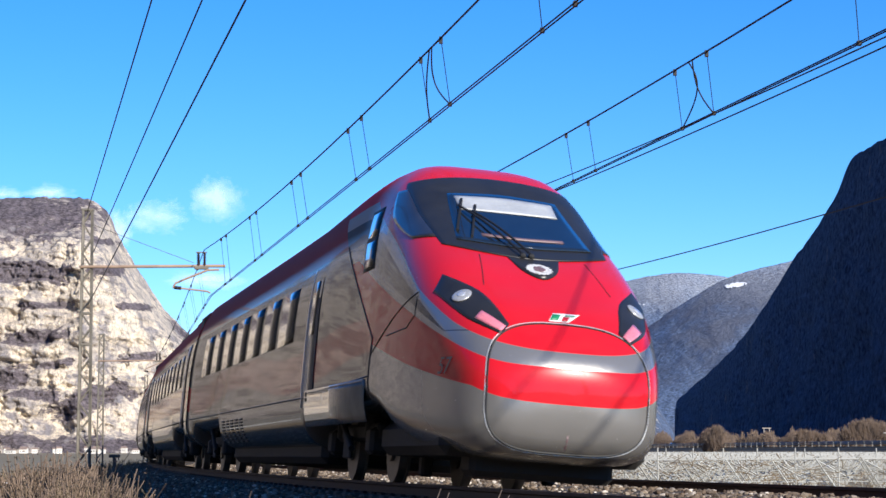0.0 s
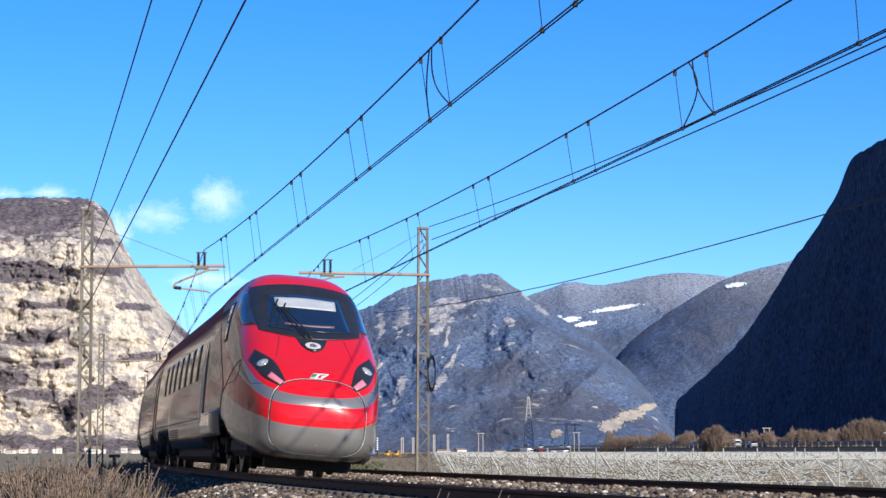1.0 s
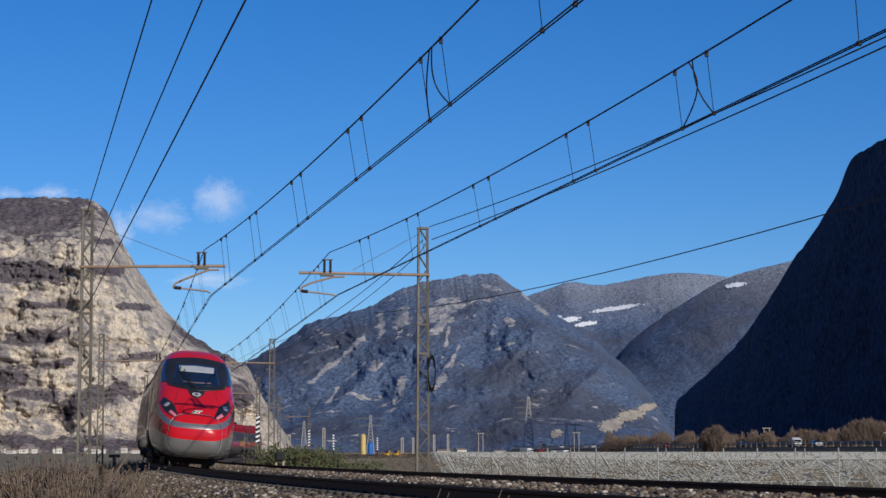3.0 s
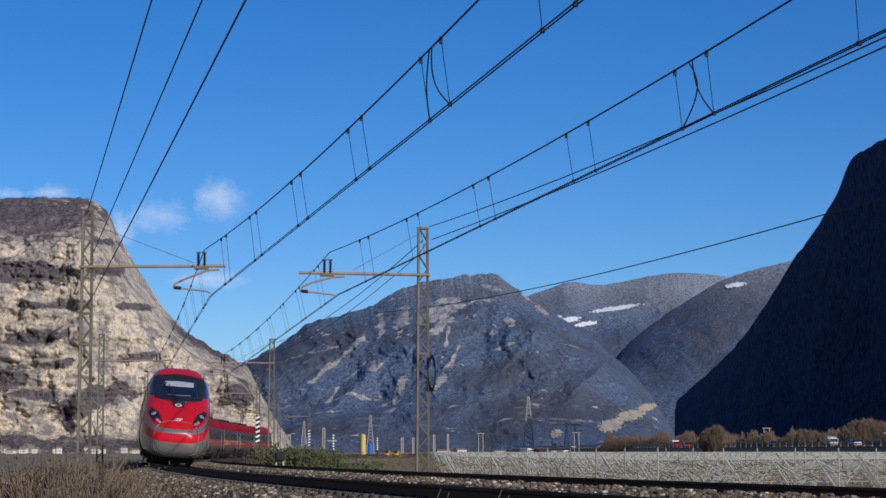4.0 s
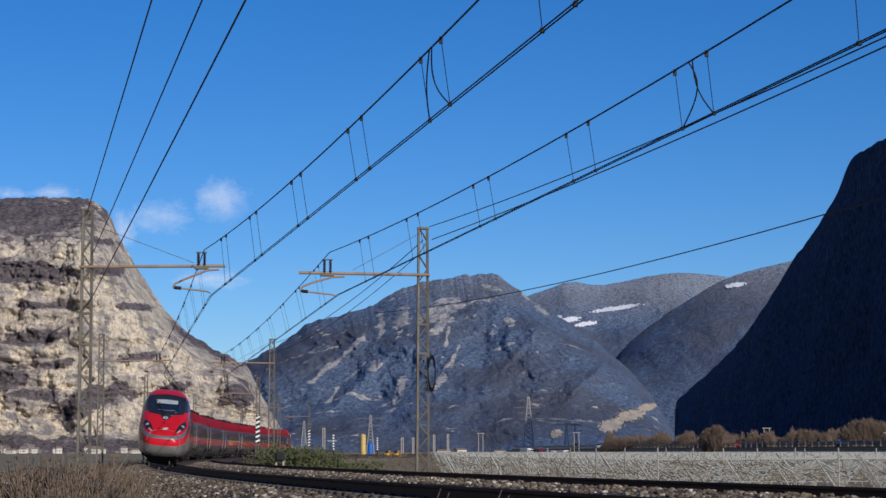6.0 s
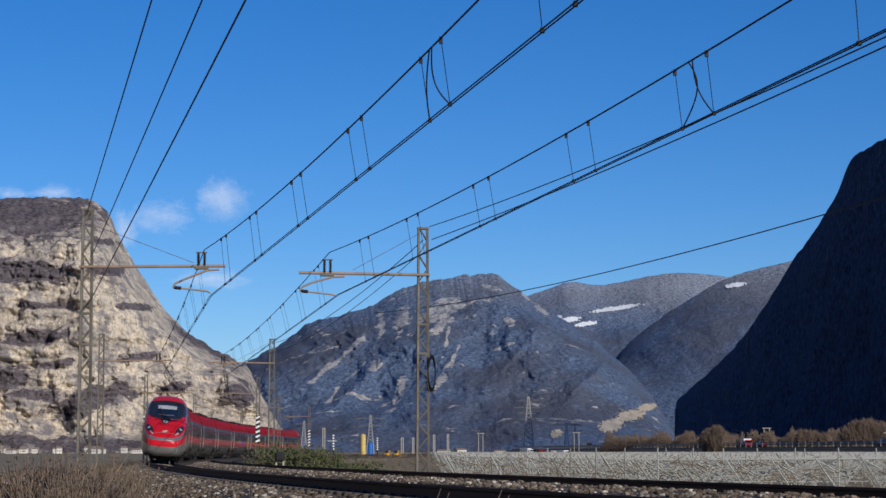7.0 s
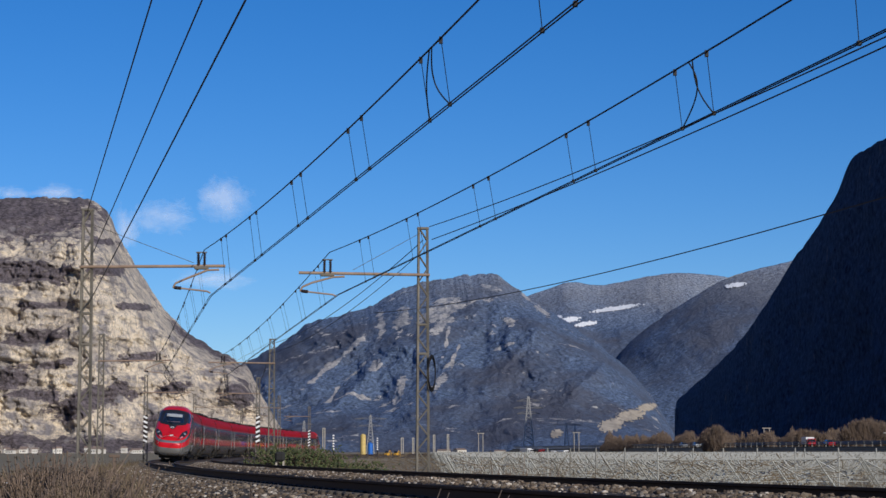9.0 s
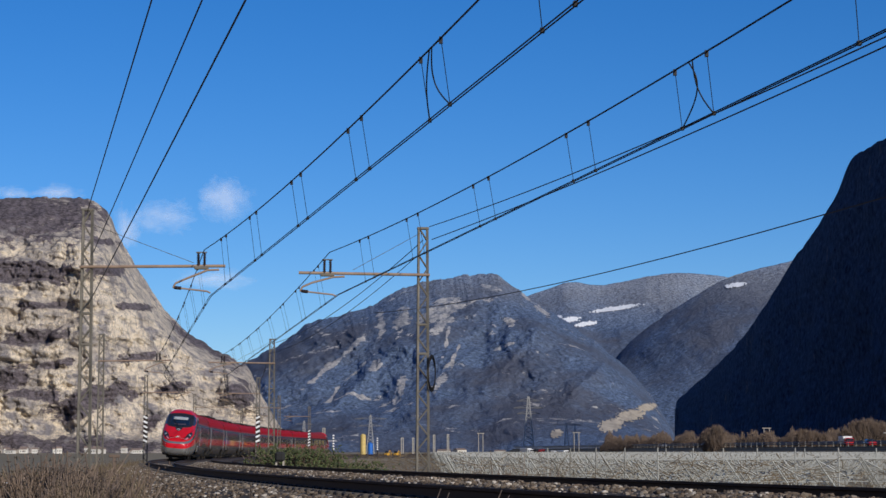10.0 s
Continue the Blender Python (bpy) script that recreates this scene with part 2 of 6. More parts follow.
xs = sorted(set([round(float(v), 3) for v in np.concatenate((np.arange(-60, 60, 1.2), np.linspace(-4900, -60, 40), np.linspace(60, 4900, 40)))]))
ys = sorted(set([round(float(v), 3) for v in np.concatenate((np.arange(-20, 130, 1.5), np.arange(130, 600, 10), np.linspace(600, 4900, 30), np.linspace(-3000, -20, 20)))]))
gv = [(x, y, ground_z(x, y)) for y in ys for x in xs]
nx = len(xs)
gf = [(j * nx + i, j * nx + i + 1, (j + 1) * nx + i + 1, (j + 1) * nx + i) for j in range(len(ys) - 1) for i in range(nx - 1)]
tagged(mesh_from("ground", gv, gf, M_ground, smooth=True), "dry brown valley floor with winter grass", "ground", kind="structure")


# ---- mountains ----
def lies_in(b, h, patches):
    """1 in the middle of a patch, 0 on its rim, down to -1 away from all of them."""
    best = -1.0
    for pb, ph, hl, hw, deg in patches:
        if abs(b - pb) < 2 * hl + 2 * hw:
            c, s_ = math.cos(radians(deg)), math.sin(radians(deg))
            x, z = b - pb, h - ph
            best = max(best, 1 - math.hypot((x * c + z * s_) / hl, (z * c - x * s_) / hw))
    return best


def crest(c, name, pts, y_of, rise, mat, label, rough, seed, nu=300, nv=120, gully=0.0, steps=0.0, pitch=None, slant=0.0, patches=(), crag=0.3, jagged=1.0, wall=False):
    """A mountain: a face that climbs from the valley floor to its crest line and falls away behind.
    pts: bearing (x per metre of depth) and height (z per metre of depth) of the crest.
    patches: ledges of woods or bare faces as bearing, height, half sizes and tilt. wall: the face runs along y."""
    verts, faces, cover = [], [], []
    b0, b1 = pts[0][0], pts[-1][0]
    off = Vector((seed * 17.3, seed * 5.1, seed * 9.7))
    back = 14
    for j in range(nv + 1 + back):
        for i in range(nu + 1):
            bear = b0 + (b1 - b0) * i / nu
            yy = y_of(bear)
            h = max(soft_interp(bear, pts) * (yy + rise), 0.5)
            jag = jagged * 0.0012 * (yy + rise) * noise.fractal(Vector((bear * 160, seed, 0)), 0.9, 2.1, 4)
            if j <= nv:
                v = j / nv
                dep = soft_interp(v, pitch) * rise
                z = h * v + jag * v ** 6
            else:
                w = (j - nv) / back
                dep = rise * (1 + 1.6 * w)
                z = (h + jag) * (1 - w) ** 1.3
            p = Vector((bear * (yy + dep), yy + dep, z))
            edge = min(1.0, 4 * (1 - v) + 0.05) if j <= nv else 0.2
            run = p.y if wall else p.x
            warp = 60 * noise.noise(Vector((run * 0.004, p.z * 0.006, seed)))
            q1 = Vector(((run + warp) - slant * p.z, p.z * 0.55, seed * 3.1)) * rough + off
            d = gully * edge * (1.1 * abs(noise.noise(q1)) + 0.7 * abs(noise.noise(q1 * 2.3)) - 0.5)
            d += gully * edge * crag * noise.fractal(Vector((run, p.z * 1.2, 0)) * rough * 3.2 + off, 0.8, 2.1, 6)
            if steps:
                q = p.z + 14 * noise.noise(Vector((run * 0.008, p.z * 0.004, seed)))
                d += steps * (noise.noise(Vector((run * 0.006, 0, q * 0.11))) + 0.6 * noise.noise(Vector((run * 0.02, 3, q * 0.25)))) * edge
            cover.append(lies_in(p.x / p.y, p.z / p.y, patches))
            verts.append((p.x + d, p.y, p.z - 1.5) if wall else (p.x + 0.25 * d, p.y + d, p.z - 1.5))
    n = nu + 1
    for j in range(nv + back):
        for i in range(nu):
            faces.append((j * n + i, j * n + i + 1, (j + 1) * n + i + 1, (j + 1) * n + i))
    ob = tagged(mesh_from(name, verts, faces, mat, smooth=True), label, "mountain", kind="structure")
    ob.data.attributes.new("cover", "FLOAT", "POINT").data.foreach_set("value", cover)
    return ob, verts, faces


def lying_on(field, spots, mat, name, label, lift):
    """A sheet that lies on a mountain face, round the spots given as bearing, height and half sizes."""
    _, verts, faces = field
    used, fs, vs = {}, [], []
    for f in faces:
        c = sum((Vector(verts[i]) for i in f), Vector()) / 4
        b, h = c.x / c.y, c.z / c.y
        wob = 0.9 * noise.noise(Vector((b * 900, h * 1500, 2)))
        if any(((b - q[0]) / q[2]) ** 2 + ((h - q[1] - 0.15 * (b - q[0])) / q[3]) ** 2 < 1 + wob for q in spots):
            idx = []
            for i in f:
                if i not in used:
                    used[i] = len(vs)
                    v = Vector(verts[i])
                    vs.append(v - Vector((v.x, v.y, -8)).normalized() * lift)
                idx.append(used[i])
            fs.append(idx)
    if fs:
        tagged(mesh_from(name, vs, fs, mat, smooth=True), label, name.replace("_", " "), kind="structure")


CLIFF = [(-0.36, 0.100), (-0.30, 0.122), (-0.224, 0.1292), (-0.198, 0.1298), (-0.181, 0.1292), (-0.171, 0.1222), (-0.1638, 0.108), (-0.155, 0.0935), (-0.1438, 0.0765), (-0.131, 0.0622), (-0.1153, 0.0522), (-0.101, 0.0451), (-0.0978, 0.0422), (-0.0924, 0.0308), (-0.0839, 0.0165), (-0.0782, 0.008), (-0.074, 0.0)]
# wooded ledges of the cliff and bare faces of the middle mountain
LEDGES = [(-0.2141, 0.1231, 0.0543, 0.0149, 0), (-0.2192, 0.0924, 0.0400, 0.0071, -3), (-0.2045, 0.0746, 0.0200, 0.0026, 2), (-0.2070, 0.0586, 0.0214, 0.0046, 3), (-0.2208, 0.0377, 0.0114, 0.0074, 0),
          (-0.2064, 0.0300, 0.0157, 0.0034, -5), (-0.1764, 0.0261, 0.0214, 0.0057, 18), (-0.1774, 0.0036, 0.0457, 0.0046, 0), (-0.2187, 0.0062, 0.0114, 0.0043, -10), (-0.1552, 0.0740, 0.0091, 0.0020, -5),
          (-0.1554, 0.0486, 0.0109, 0.0026, 8), (-0.1189, 0.0543, 0.0243, 0.0049, -32), (-0.1015, 0.0300, 0.0074, 0.0069, -20), (-0.1715, 0.1069, 0.0086, 0.0020, -8), (-0.1690, 0.0919, 0.0086, 0.0023, 0),
          (-0.1366, 0.0323, 0.0097, 0.0029, 10), (-0.1953, 0.0449, 0.0114, 0.0026, 8), (-0.1463, 0.0150, 0.0086, 0.0040, 30)]
FACES = [(-0.0531, 0.0514, 0.0149, 0.0014, 38), (-0.0673, 0.0400, 0.0086, 0.0014, 48), (-0.0604, 0.0306, 0.0069, 0.0011, 62), (-0.0462, 0.0434, 0.0131, 0.0011, 36), (-0.0365, 0.0454, 0.0046, 0.0023, 60),
         (-0.0240, 0.0672, 0.0074, 0.0034, 75), (-0.0340, 0.0649, 0.0069, 0.0017, 80), (-0.0046, 0.0720, 0.0097, 0.0037, 22), (-0.0026, 0.0643, 0.0057, 0.0023, 50), (0.0063, 0.0491, 0.0103, 0.0009, 80),
         (0.0011, 0.0563, 0.0097, 0.0009, 84), (0.0289, 0.0528, 0.0074, 0.0017, 18), (0.0320, 0.0660, 0.0034, 0.0017, -30), (0.0235, 0.0832, 0.0046, 0.0014, -20), (0.0418, 0.0786, 0.0046, 0.0014, -35),
         (0.0498, 0.0717, 0.0063, 0.0014, -38), (-0.0239, 0.0306, 0.0080, 0.0020, 70), (0.0003, 0.0369, 0.0069, 0.0023, 65)]
crest(0, "mountain_cliff", CLIFF, lambda b: 1800 + 500 * (b + 0.2), 260, M_cliff, "pale limestone cliff with wooded ledges in sunlight", 0.0075, 1, 460, 260, 38, 5, [(0, 0), (0.12, 0.26), (0.74, 0.50), (0.81, 0.62), (1, 1)], 0.0, LEDGES, 0.55, 1.4)
# added mountain out of view, there for the train's flank to reflect
LEFT = [(-1.3, 0.22), (-1.0, 0.30), (-0.6, 0.30), (-0.40, 0.24), (-0.31, 0.16), (-0.27, 0.09), (-0.25, 0.0)]
crest(0, "unseen_mountain_left", LEFT, lambda b: 1500 / (1 + 0.4 * abs(b + 0.25)), 260, M_unseen_slope, "unseen brown wooded mountain with pale rock beside the cliff", 0.006, 6, 140, 70, 34, 3, [(0, 0), (0.12, 0.26), (0.8, 0.62), (1, 1)])
MIDDLE = [(-0.14, 0.03), (-0.101, 0.0448), (-0.0753, 0.0594), (-0.0682, 0.0651), (-0.0525, 0.0693), (-0.0411, 0.0722), (-0.0183, 0.0836), (0.0017, 0.0879), (0.0231, 0.0904), (0.0345, 0.0850), (0.0417, 0.0793), (0.0531, 0.072), (0.0759, 0.0565), (0.093, 0.0422), (0.1073, 0.0251), (0.1158, 0.0108), (0.122, 0.0)]
mid_field = crest(0, "mountain_middle", MIDDLE, lambda b: 2600 - 2500 * (b - 0.02) * (b > 0.02), 800, M_mount, "haze-blue wooded mountain with rock gullies", 0.0036, 2, 460, 220, 78, 0, [(0, 0), (0.3, 0.42), (0.8, 0.75), (1, 1)], 1.1, FACES, 0.34, 1.3)
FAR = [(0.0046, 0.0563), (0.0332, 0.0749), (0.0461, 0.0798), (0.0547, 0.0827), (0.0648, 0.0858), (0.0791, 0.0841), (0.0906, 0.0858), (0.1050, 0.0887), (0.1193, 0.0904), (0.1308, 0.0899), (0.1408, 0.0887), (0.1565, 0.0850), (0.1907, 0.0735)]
far_field = crest(0, "mountain_far", FAR, lambda b: 3500, 900, M_high, "haze-blue far mountain dusted with snow", 0.0028, 3, 300, 150, 70, 0, [(0, 0), (0.5, 0.5), (1, 1)], -0.8, (), 0.25, 0.3)
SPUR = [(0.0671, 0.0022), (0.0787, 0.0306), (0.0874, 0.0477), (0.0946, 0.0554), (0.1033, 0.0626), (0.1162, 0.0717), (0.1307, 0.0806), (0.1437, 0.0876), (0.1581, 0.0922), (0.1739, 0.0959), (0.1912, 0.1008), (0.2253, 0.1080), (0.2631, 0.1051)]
spur_field = crest(0, "mountain_spur", SPUR, lambda b: 2950, 600, M_high, "haze-blue wooded mountain spur dusted with snow", 0.0034, 5, 300, 150, 38, 0, [(0, 0), (0.5, 0.5), (1, 1)], -0.8, (), 0.3, 0.3)
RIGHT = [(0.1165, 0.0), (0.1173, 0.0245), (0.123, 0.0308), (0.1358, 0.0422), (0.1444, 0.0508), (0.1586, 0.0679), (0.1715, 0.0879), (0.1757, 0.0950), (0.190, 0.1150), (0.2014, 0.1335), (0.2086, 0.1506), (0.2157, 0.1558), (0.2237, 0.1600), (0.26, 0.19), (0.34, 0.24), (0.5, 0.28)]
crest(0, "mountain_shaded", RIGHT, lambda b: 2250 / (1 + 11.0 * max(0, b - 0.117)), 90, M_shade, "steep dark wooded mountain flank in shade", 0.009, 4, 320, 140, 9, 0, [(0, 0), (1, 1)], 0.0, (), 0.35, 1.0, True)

M_snow = simple("patchy_snow", (0.80, 0.83, 0.88), 0.8, relief=0, scale=0.02)
M_quarry = simple("bare_quarry_rock", (0.42, 0.36, 0.28), 0.95, spread=0.4, scale=0.03, fine=0.2, relief=0)
lying_on(far_field, [(0.0632, 0.0660, 0.0063, 0.0014), (0.0718, 0.0640, 0.0063, 0.0011), (0.0876, 0.0720, 0.0120, 0.0011), (0.0575, 0.0672, 0.0029, 0.0011)], M_snow, "snow_field", "white snow on high meadows", 5)
lying_on(spur_field, [(0.0875, 0.0620, 0.0046, 0.0011), (0.1479, 0.0838, 0.0057, 0.0011)], M_snow, "snow_field", "white snow on a high meadow of the spur", 5)
lying_on(mid_field, [(0.0845, 0.0131, 0.006, 0.0032), (0.0944, 0.0180, 0.007, 0.0028), (0.1030, 0.0222, 0.005, 0.0018), (0.057, 0.009, 0.003, 0.002)], M_quarry, "quarry_face", "bare pale quarry rock at the foot of the mountain", 4)

# unseen valley side added to close the place beside and behind the camera
# it gives the train's glossy flank something brown to reflect
vs, fs = [], []
nu, nv = 90, 24
for j in range(nv + 1):
    for i in range(nu + 1):
        a = radians(118 + (372 - 118) * i / nu)
        rr = 1050 + 500 * j / nv + 90 * noise.fractal(Vector((i * 0.12, j * 0.1, 4)), 0.9, 2, 4)
        tall = interp(i, [(0, 560), (30, 760), (45, 500), (55, 90), (78, 90), (86, 220), (90, 120)])
        vs.append((rr * math.cos(a), 150 + rr * math.sin(a), (tall + 60 * noise.noise(Vector((i * 0.1, 0, 9)))) * (j / nv) ** 0.8 - 2))
for j in range(nv):
    for i in range(nu):
        k = j * (nu + 1) + i
        fs.append((k, k + nu + 1, k + nu + 2, k + 1))
tagged(mesh_from("unseen_mountain_round", vs, fs, M_unseen_slope, smooth=True), "unseen brown wooded valley side round the plain", "mountain", kind="structure")

# ---- the railway ----
def sweep(profile, off, s0, s1, step, name, mat, cant=True, smooth=False, parent=None):
    """A profile (right, up) swept along a track."""
    verts, faces, n = [], [], len(profile)
    ss = np.arange(s0, s1, step)
    tl = math.tan(radians(CANT)) if cant else 0
    for s in ss:
        p, f, r = on_line(s)
        for a, b in profile:
            verts.append(p + r * (off + a) + Vector((0, 0, b - tl * a)))
    for i in range(len(ss) - 1):
        for k in range(n):
            j = (k + 1) % n
            faces.append((i * n + j, i * n + k, (i + 1) * n + k, (i + 1) * n + j))
    return mesh_from(name, verts, faces, mat, parent, smooth=smooth)


RAIL = [(-0.036, -0.004), (-0.030, 0), (0.030, 0), (0.036, -0.004), (0.034, -0.035), (0.009, -0.05), (0.009, -0.14), (0.07, -0.155), (0.07, -0.17), (-0.07, -0.17), (-0.07, -0.155), (-0.009, -0.14), (-0.009, -0.05), (-0.034, -0.035)]
S0, S1 = s_at(-20), s_at(600)
bm = bmesh.new()
box(bm, (0.06, 0.09, 0.035), bevel=0.01)
CLIP = bpy.data.meshes.new("rail_clip")
bm.to_mesh(CLIP)
bm.free()
CLIP.materials.append(M_rail)
TL = math.tan(radians(CANT))
bed = sweep([(-3.9, -1.0), (-1.8, -0.22), (-1.3, -0.13), (-0.9, -0.14), (1.3, -0.28), (1.8, -0.24), (GAP - 1.9, -0.10), (GAP - 1.2, -0.045), (GAP - 0.85, -0.10), (GAP + 1.3, -0.29), (GAP + 1.8, -0.36), (GAP + 3.4, -1.3), (0, -1.3)], 0, S0, S1, 1.5, "track_bed", M_bed, cant=False)
tagged(bed, "grey-brown crushed stone track bed of two tracks", "track bed", kind="structure")
for off, nm in ((0, "track_near"), (GAP, "track_far")):
    tr = new(nm)
    tagged(tr, "pair of rusty steel rails on sleepers, curving away", "railway track", kind="structure")
    for side in (-0.753, 0.753):
        sweep([(a + side, b) for a, b in RAIL], off, S0, S1, 1.2, "rail", M_rail, parent=tr)
    bm = bmesh.new()
    box(bm, (2.5, 0.26, 0.20), (0, 0, -0.27), bevel=0.02)
    sl = part("sleeper", bm, M_sleeper, tr)
    s, k = s_at(10), 0
    while k < 200:
        p, f, r = on_line(s)
        m = Matrix.Translation(p + r * off) @ f.to_track_quat("Y", "Z").to_matrix().to_4x4() @ pose(0, 0, 0, 0, CANT, 0)
        ob = sl if k == 0 else new("sleeper", sl.data)
        ob.parent = tr
        ob.matrix_basis = m
        if k < 75:
            for sx in (-0.753, 0.753):
                fc = new("rail_clip", CLIP)
                fc.parent = tr
                fc.matrix_basis = m @ Matrix.Translation((sx - 0.095, 0, -0.155))
        s, k = s + 0.6, k + 1


# ---- masts, brackets and overhead wires ----
def lattice_mast(h, stripes):
    """A lattice mast of two channels with zigzag lacing; its foot is at the origin, its broad face to the track's way."""
    top = new("overhead_line_mast")
    for sx in (-1, 1):
        bm = bmesh.new()
        w0, w1 = 0.18, 0.13
        for sy in (-0.07, 0.07):
            a, b = Vector((sx * w0, sy, 0)), Vector((sx * w1, sy * 0.8, h))
            d = (b - a).to_track_quat("Z", "X").to_matrix().to_4x4()
            box(bm, (0.065, 0.06, h), (a + b) / 2, turn=d)
        part("leg", bm, M_galv, top)
    bm = bmesh.new()
    n = int(h / 0.42)
    for sy in (-0.085, 0.085):
        for k in range(n):
            z0, z1 = k * h / n, (k + 1) * h / n
            q = 1 if k % 2 else -1
            u0, u1 = 0.18 - 0.05 * z0 / h, 0.18 - 0.05 * z1 / h
            bar(bm, (q * u0, sy, z0), (-q * u1, sy, z1), 0.022, 5)
    tagged(part("lacing", bm, M_galv, top), kind="stuff")
    for z in (h - 0.03, h * 0.63, h * 0.52):
        bm = bmesh.new()
        box(bm, (0.36, 0.2, 0.07), (0, 0, z), bevel=0.01)
        part("tie_plate", bm, M_galv, top)
    bm = bmesh.new()
    box(bm, (0.6, 0.6, 0.7), (0, 0, -0.45), bevel=0.04)
    part("footing", bm, M_concrete, top)
    if stripes:
        bm = bmesh.new()
        box(bm, (0.38, 0.22, 2.5), (0, 0, 3.35), bevel=0.01)
        part("warning_panel", bm, M_ins, top, "black panel with white stripes")
        for k in range(6):
            bm = bmesh.new()
            box(bm, (0.40, 0.24, 0.17), (0, 0, 2.3 + 0.42 * k), turn=Matrix.Rotation(radians(28), 4, "Y"))
            part("warning_stripe", bm, M_white, top)
    return top


def insulator(bm, p, h, r=0.055):
    """A ribbed insulator turned as one body."""
    n, sides = 7, 10
    prof = [(r * 0.35, 0.0)]
    for k in range(n):
        z = h * k / n
        prof += [(r * 0.4, z + 0.1 * h / n), (r, z + 0.25 * h / n), (r * 0.6, z + 0.8 * h / n)]
    prof.append((r * 0.35, h))
    rings = [[bm.verts.new(Vector(p) + Vector((q * math.cos(a), q * math.sin(a), z))) for a in np.linspace(0, math.tau, sides, endpoint=False)] for q, z in prof]
    for a, b in zip(rings, rings[1:]):
        for k in range(sides):
            bm.faces.new((a[k], a[(k + 1) % sides], b[(k + 1) % sides], b[k]))
    bm.faces.new(rings[0][::-1])
    bm.faces.new(rings[-1])


def bracket(top, h_arm, reach, wire, z_wire, to=1):
    """The bracket on a mast: arm to +x, insulators that carry the upper wire, and the registration arm to the contact wire."""
    bm = bmesh.new()
    tube(bm, [(-0.2, -0.14, h_arm - 0.02), (reach, -0.14, h_arm + 0.03)], 0.045, 8)
    arm = part("bracket_arm", bm, M_tubes, top, "rust-brown bracket tube")
    for k in (-0.09, 0.09):
        bm = bmesh.new()
        bar(bm, (wire - 0.27 * to + k, -0.14, h_arm - 0.05), (wire - 0.27 * to + k, -0.14, h_arm + 0.08), 0.05, 8)
        insulator(bm, (wire - 0.27 * to + k, -0.14, h_arm + 0.06), 0.36)
        part("insulator", bm, M_ins, arm, "dark porcelain insulator")
    bm = bmesh.new()
    tube(bm, [(wire - 0.27 * to - 0.16, -0.14, h_arm + 0.43), (wire - 0.27 * to + 0.16, -0.14, h_arm + 0.43)], 0.02)
    part("yoke", bm, M_galv, arm)
    bm = bmesh.new()
    box(bm, (0.42, 0.12, 0.10), (wire - 0.27 * to, -0.14, h_arm - 0.03), bevel=0.02)
    part("clamp", bm, M_galv, arm)
    bm = bmesh.new()
    tube(bm, [(wire + x * to, -0.16, z) for x, z in ((0.25, h_arm - 0.08), (-0.1, h_arm - 0.10), (-0.75, z_wire + 0.40), (-1.02, z_wire + 0.28), (-1.08, z_wire + 0.16))], 0.032, 7)
    tube(bm, [(wire + x * to, -0.16, z) for x, z in ((-1.1, z_wire + 0.16), (-0.1, z_wire + 0.05), (0, z_wire))], 0.026, 7)
    part("registration_arm", bm, M_tubes, arm)
    bm = bmesh.new()
    bar(bm, (wire - 1.05 * to, -0.16, z_wire + 0.155), (wire - 0.85 * to, -0.16, z_wire + 0.135), 0.05, 8)
    part("rod_insulator", bm, M_ins, arm)
    bm = bmesh.new()
    tube(bm, [(0.1, -0.1, h_arm + 1.25), (wire - 0.5, -0.14, h_arm + 0.12)], 0.008, 4)
    part("stay", bm, M_galv, arm)


# mast positions along the line; the first pair stands behind the camera
MASTS = [0.0, 58.5, 117.0, 178.0, 236.0, 294.0]
L_OFF, R_OFF = -3.62, 6.4
for i, y in enumerate(MASTS):
    s = s_at(y)
    p, f, r = on_line(s)
    rz = rail_z(y)
    turn = Matrix.Rotation(math.atan2(-f.x, f.y) * 0.3, 4, "Z")
    a = lattice_mast(8.33 if i == 1 else 8.2, i == 3)
    tagged(a, "rusty grey lattice mast with an overhead wire bracket" + (" and warning stripes" if i == 3 else ""), "mast", "overhead line masts")
    bracket(a, 6.62 - 0.0, 4.05, 3.62, 5.85)
    foot = beside(s, L_OFF)
    a.matrix_basis = Matrix.Translation((foot.x, foot.y, rz - 0.70)) @ turn
    b = lattice_mast(7.99, i in (3, 5))
    tagged(b, "rusty grey lattice mast with an overhead wire bracket" + (" and warning stripes" if i in (3, 5) else ""), "mast", "overhead line masts")
    bracket(b, 6.55, 3.75, 2.62, 5.87, -1)
    foot = beside(s, R_OFF)
    b.matrix_basis = Matrix.Translation((foot.x, foot.y, rz - 0.70)) @ turn @ Matrix.Rotation(math.pi, 4, "Z") @ Matrix.Diagonal((1, -1, 1, 1))
    if i == 1:
        bm = bmesh.new()
        for k in range(5):
            tube(bm, [(-0.26 + 0.11 * math.cos(q) , -0.16 - 0.02 * k, 3.5 + 0.5 * math.sin(q) + 0.03 * k) for q in np.linspace(0, math.tau, 17)], 0.014, 4)
        part("cable_coil", bm, M_wire, b, "coil of dark cable hung on the mast")


def wire_line(name, label, a, b, sag, r, pair=0.0, parent=None):
    bm = bmesh.new()
    a, b = Vector(a), Vector(b)
    n = 20
    side = (b - a).cross(Vector((0, 0, 1))).normalized()
    for o in ((-pair, pair) if pair else (0.0,)):
        tube(bm, [a.lerp(b, k / n) + side * o - Vector((0, 0, 4 * sag * (k / n) * (1 - k / n))) for k in range(n + 1)], r, 5)
    ob = part(name, bm, M_wire, parent)
    return tagged(ob, label, "wire") if label else ob


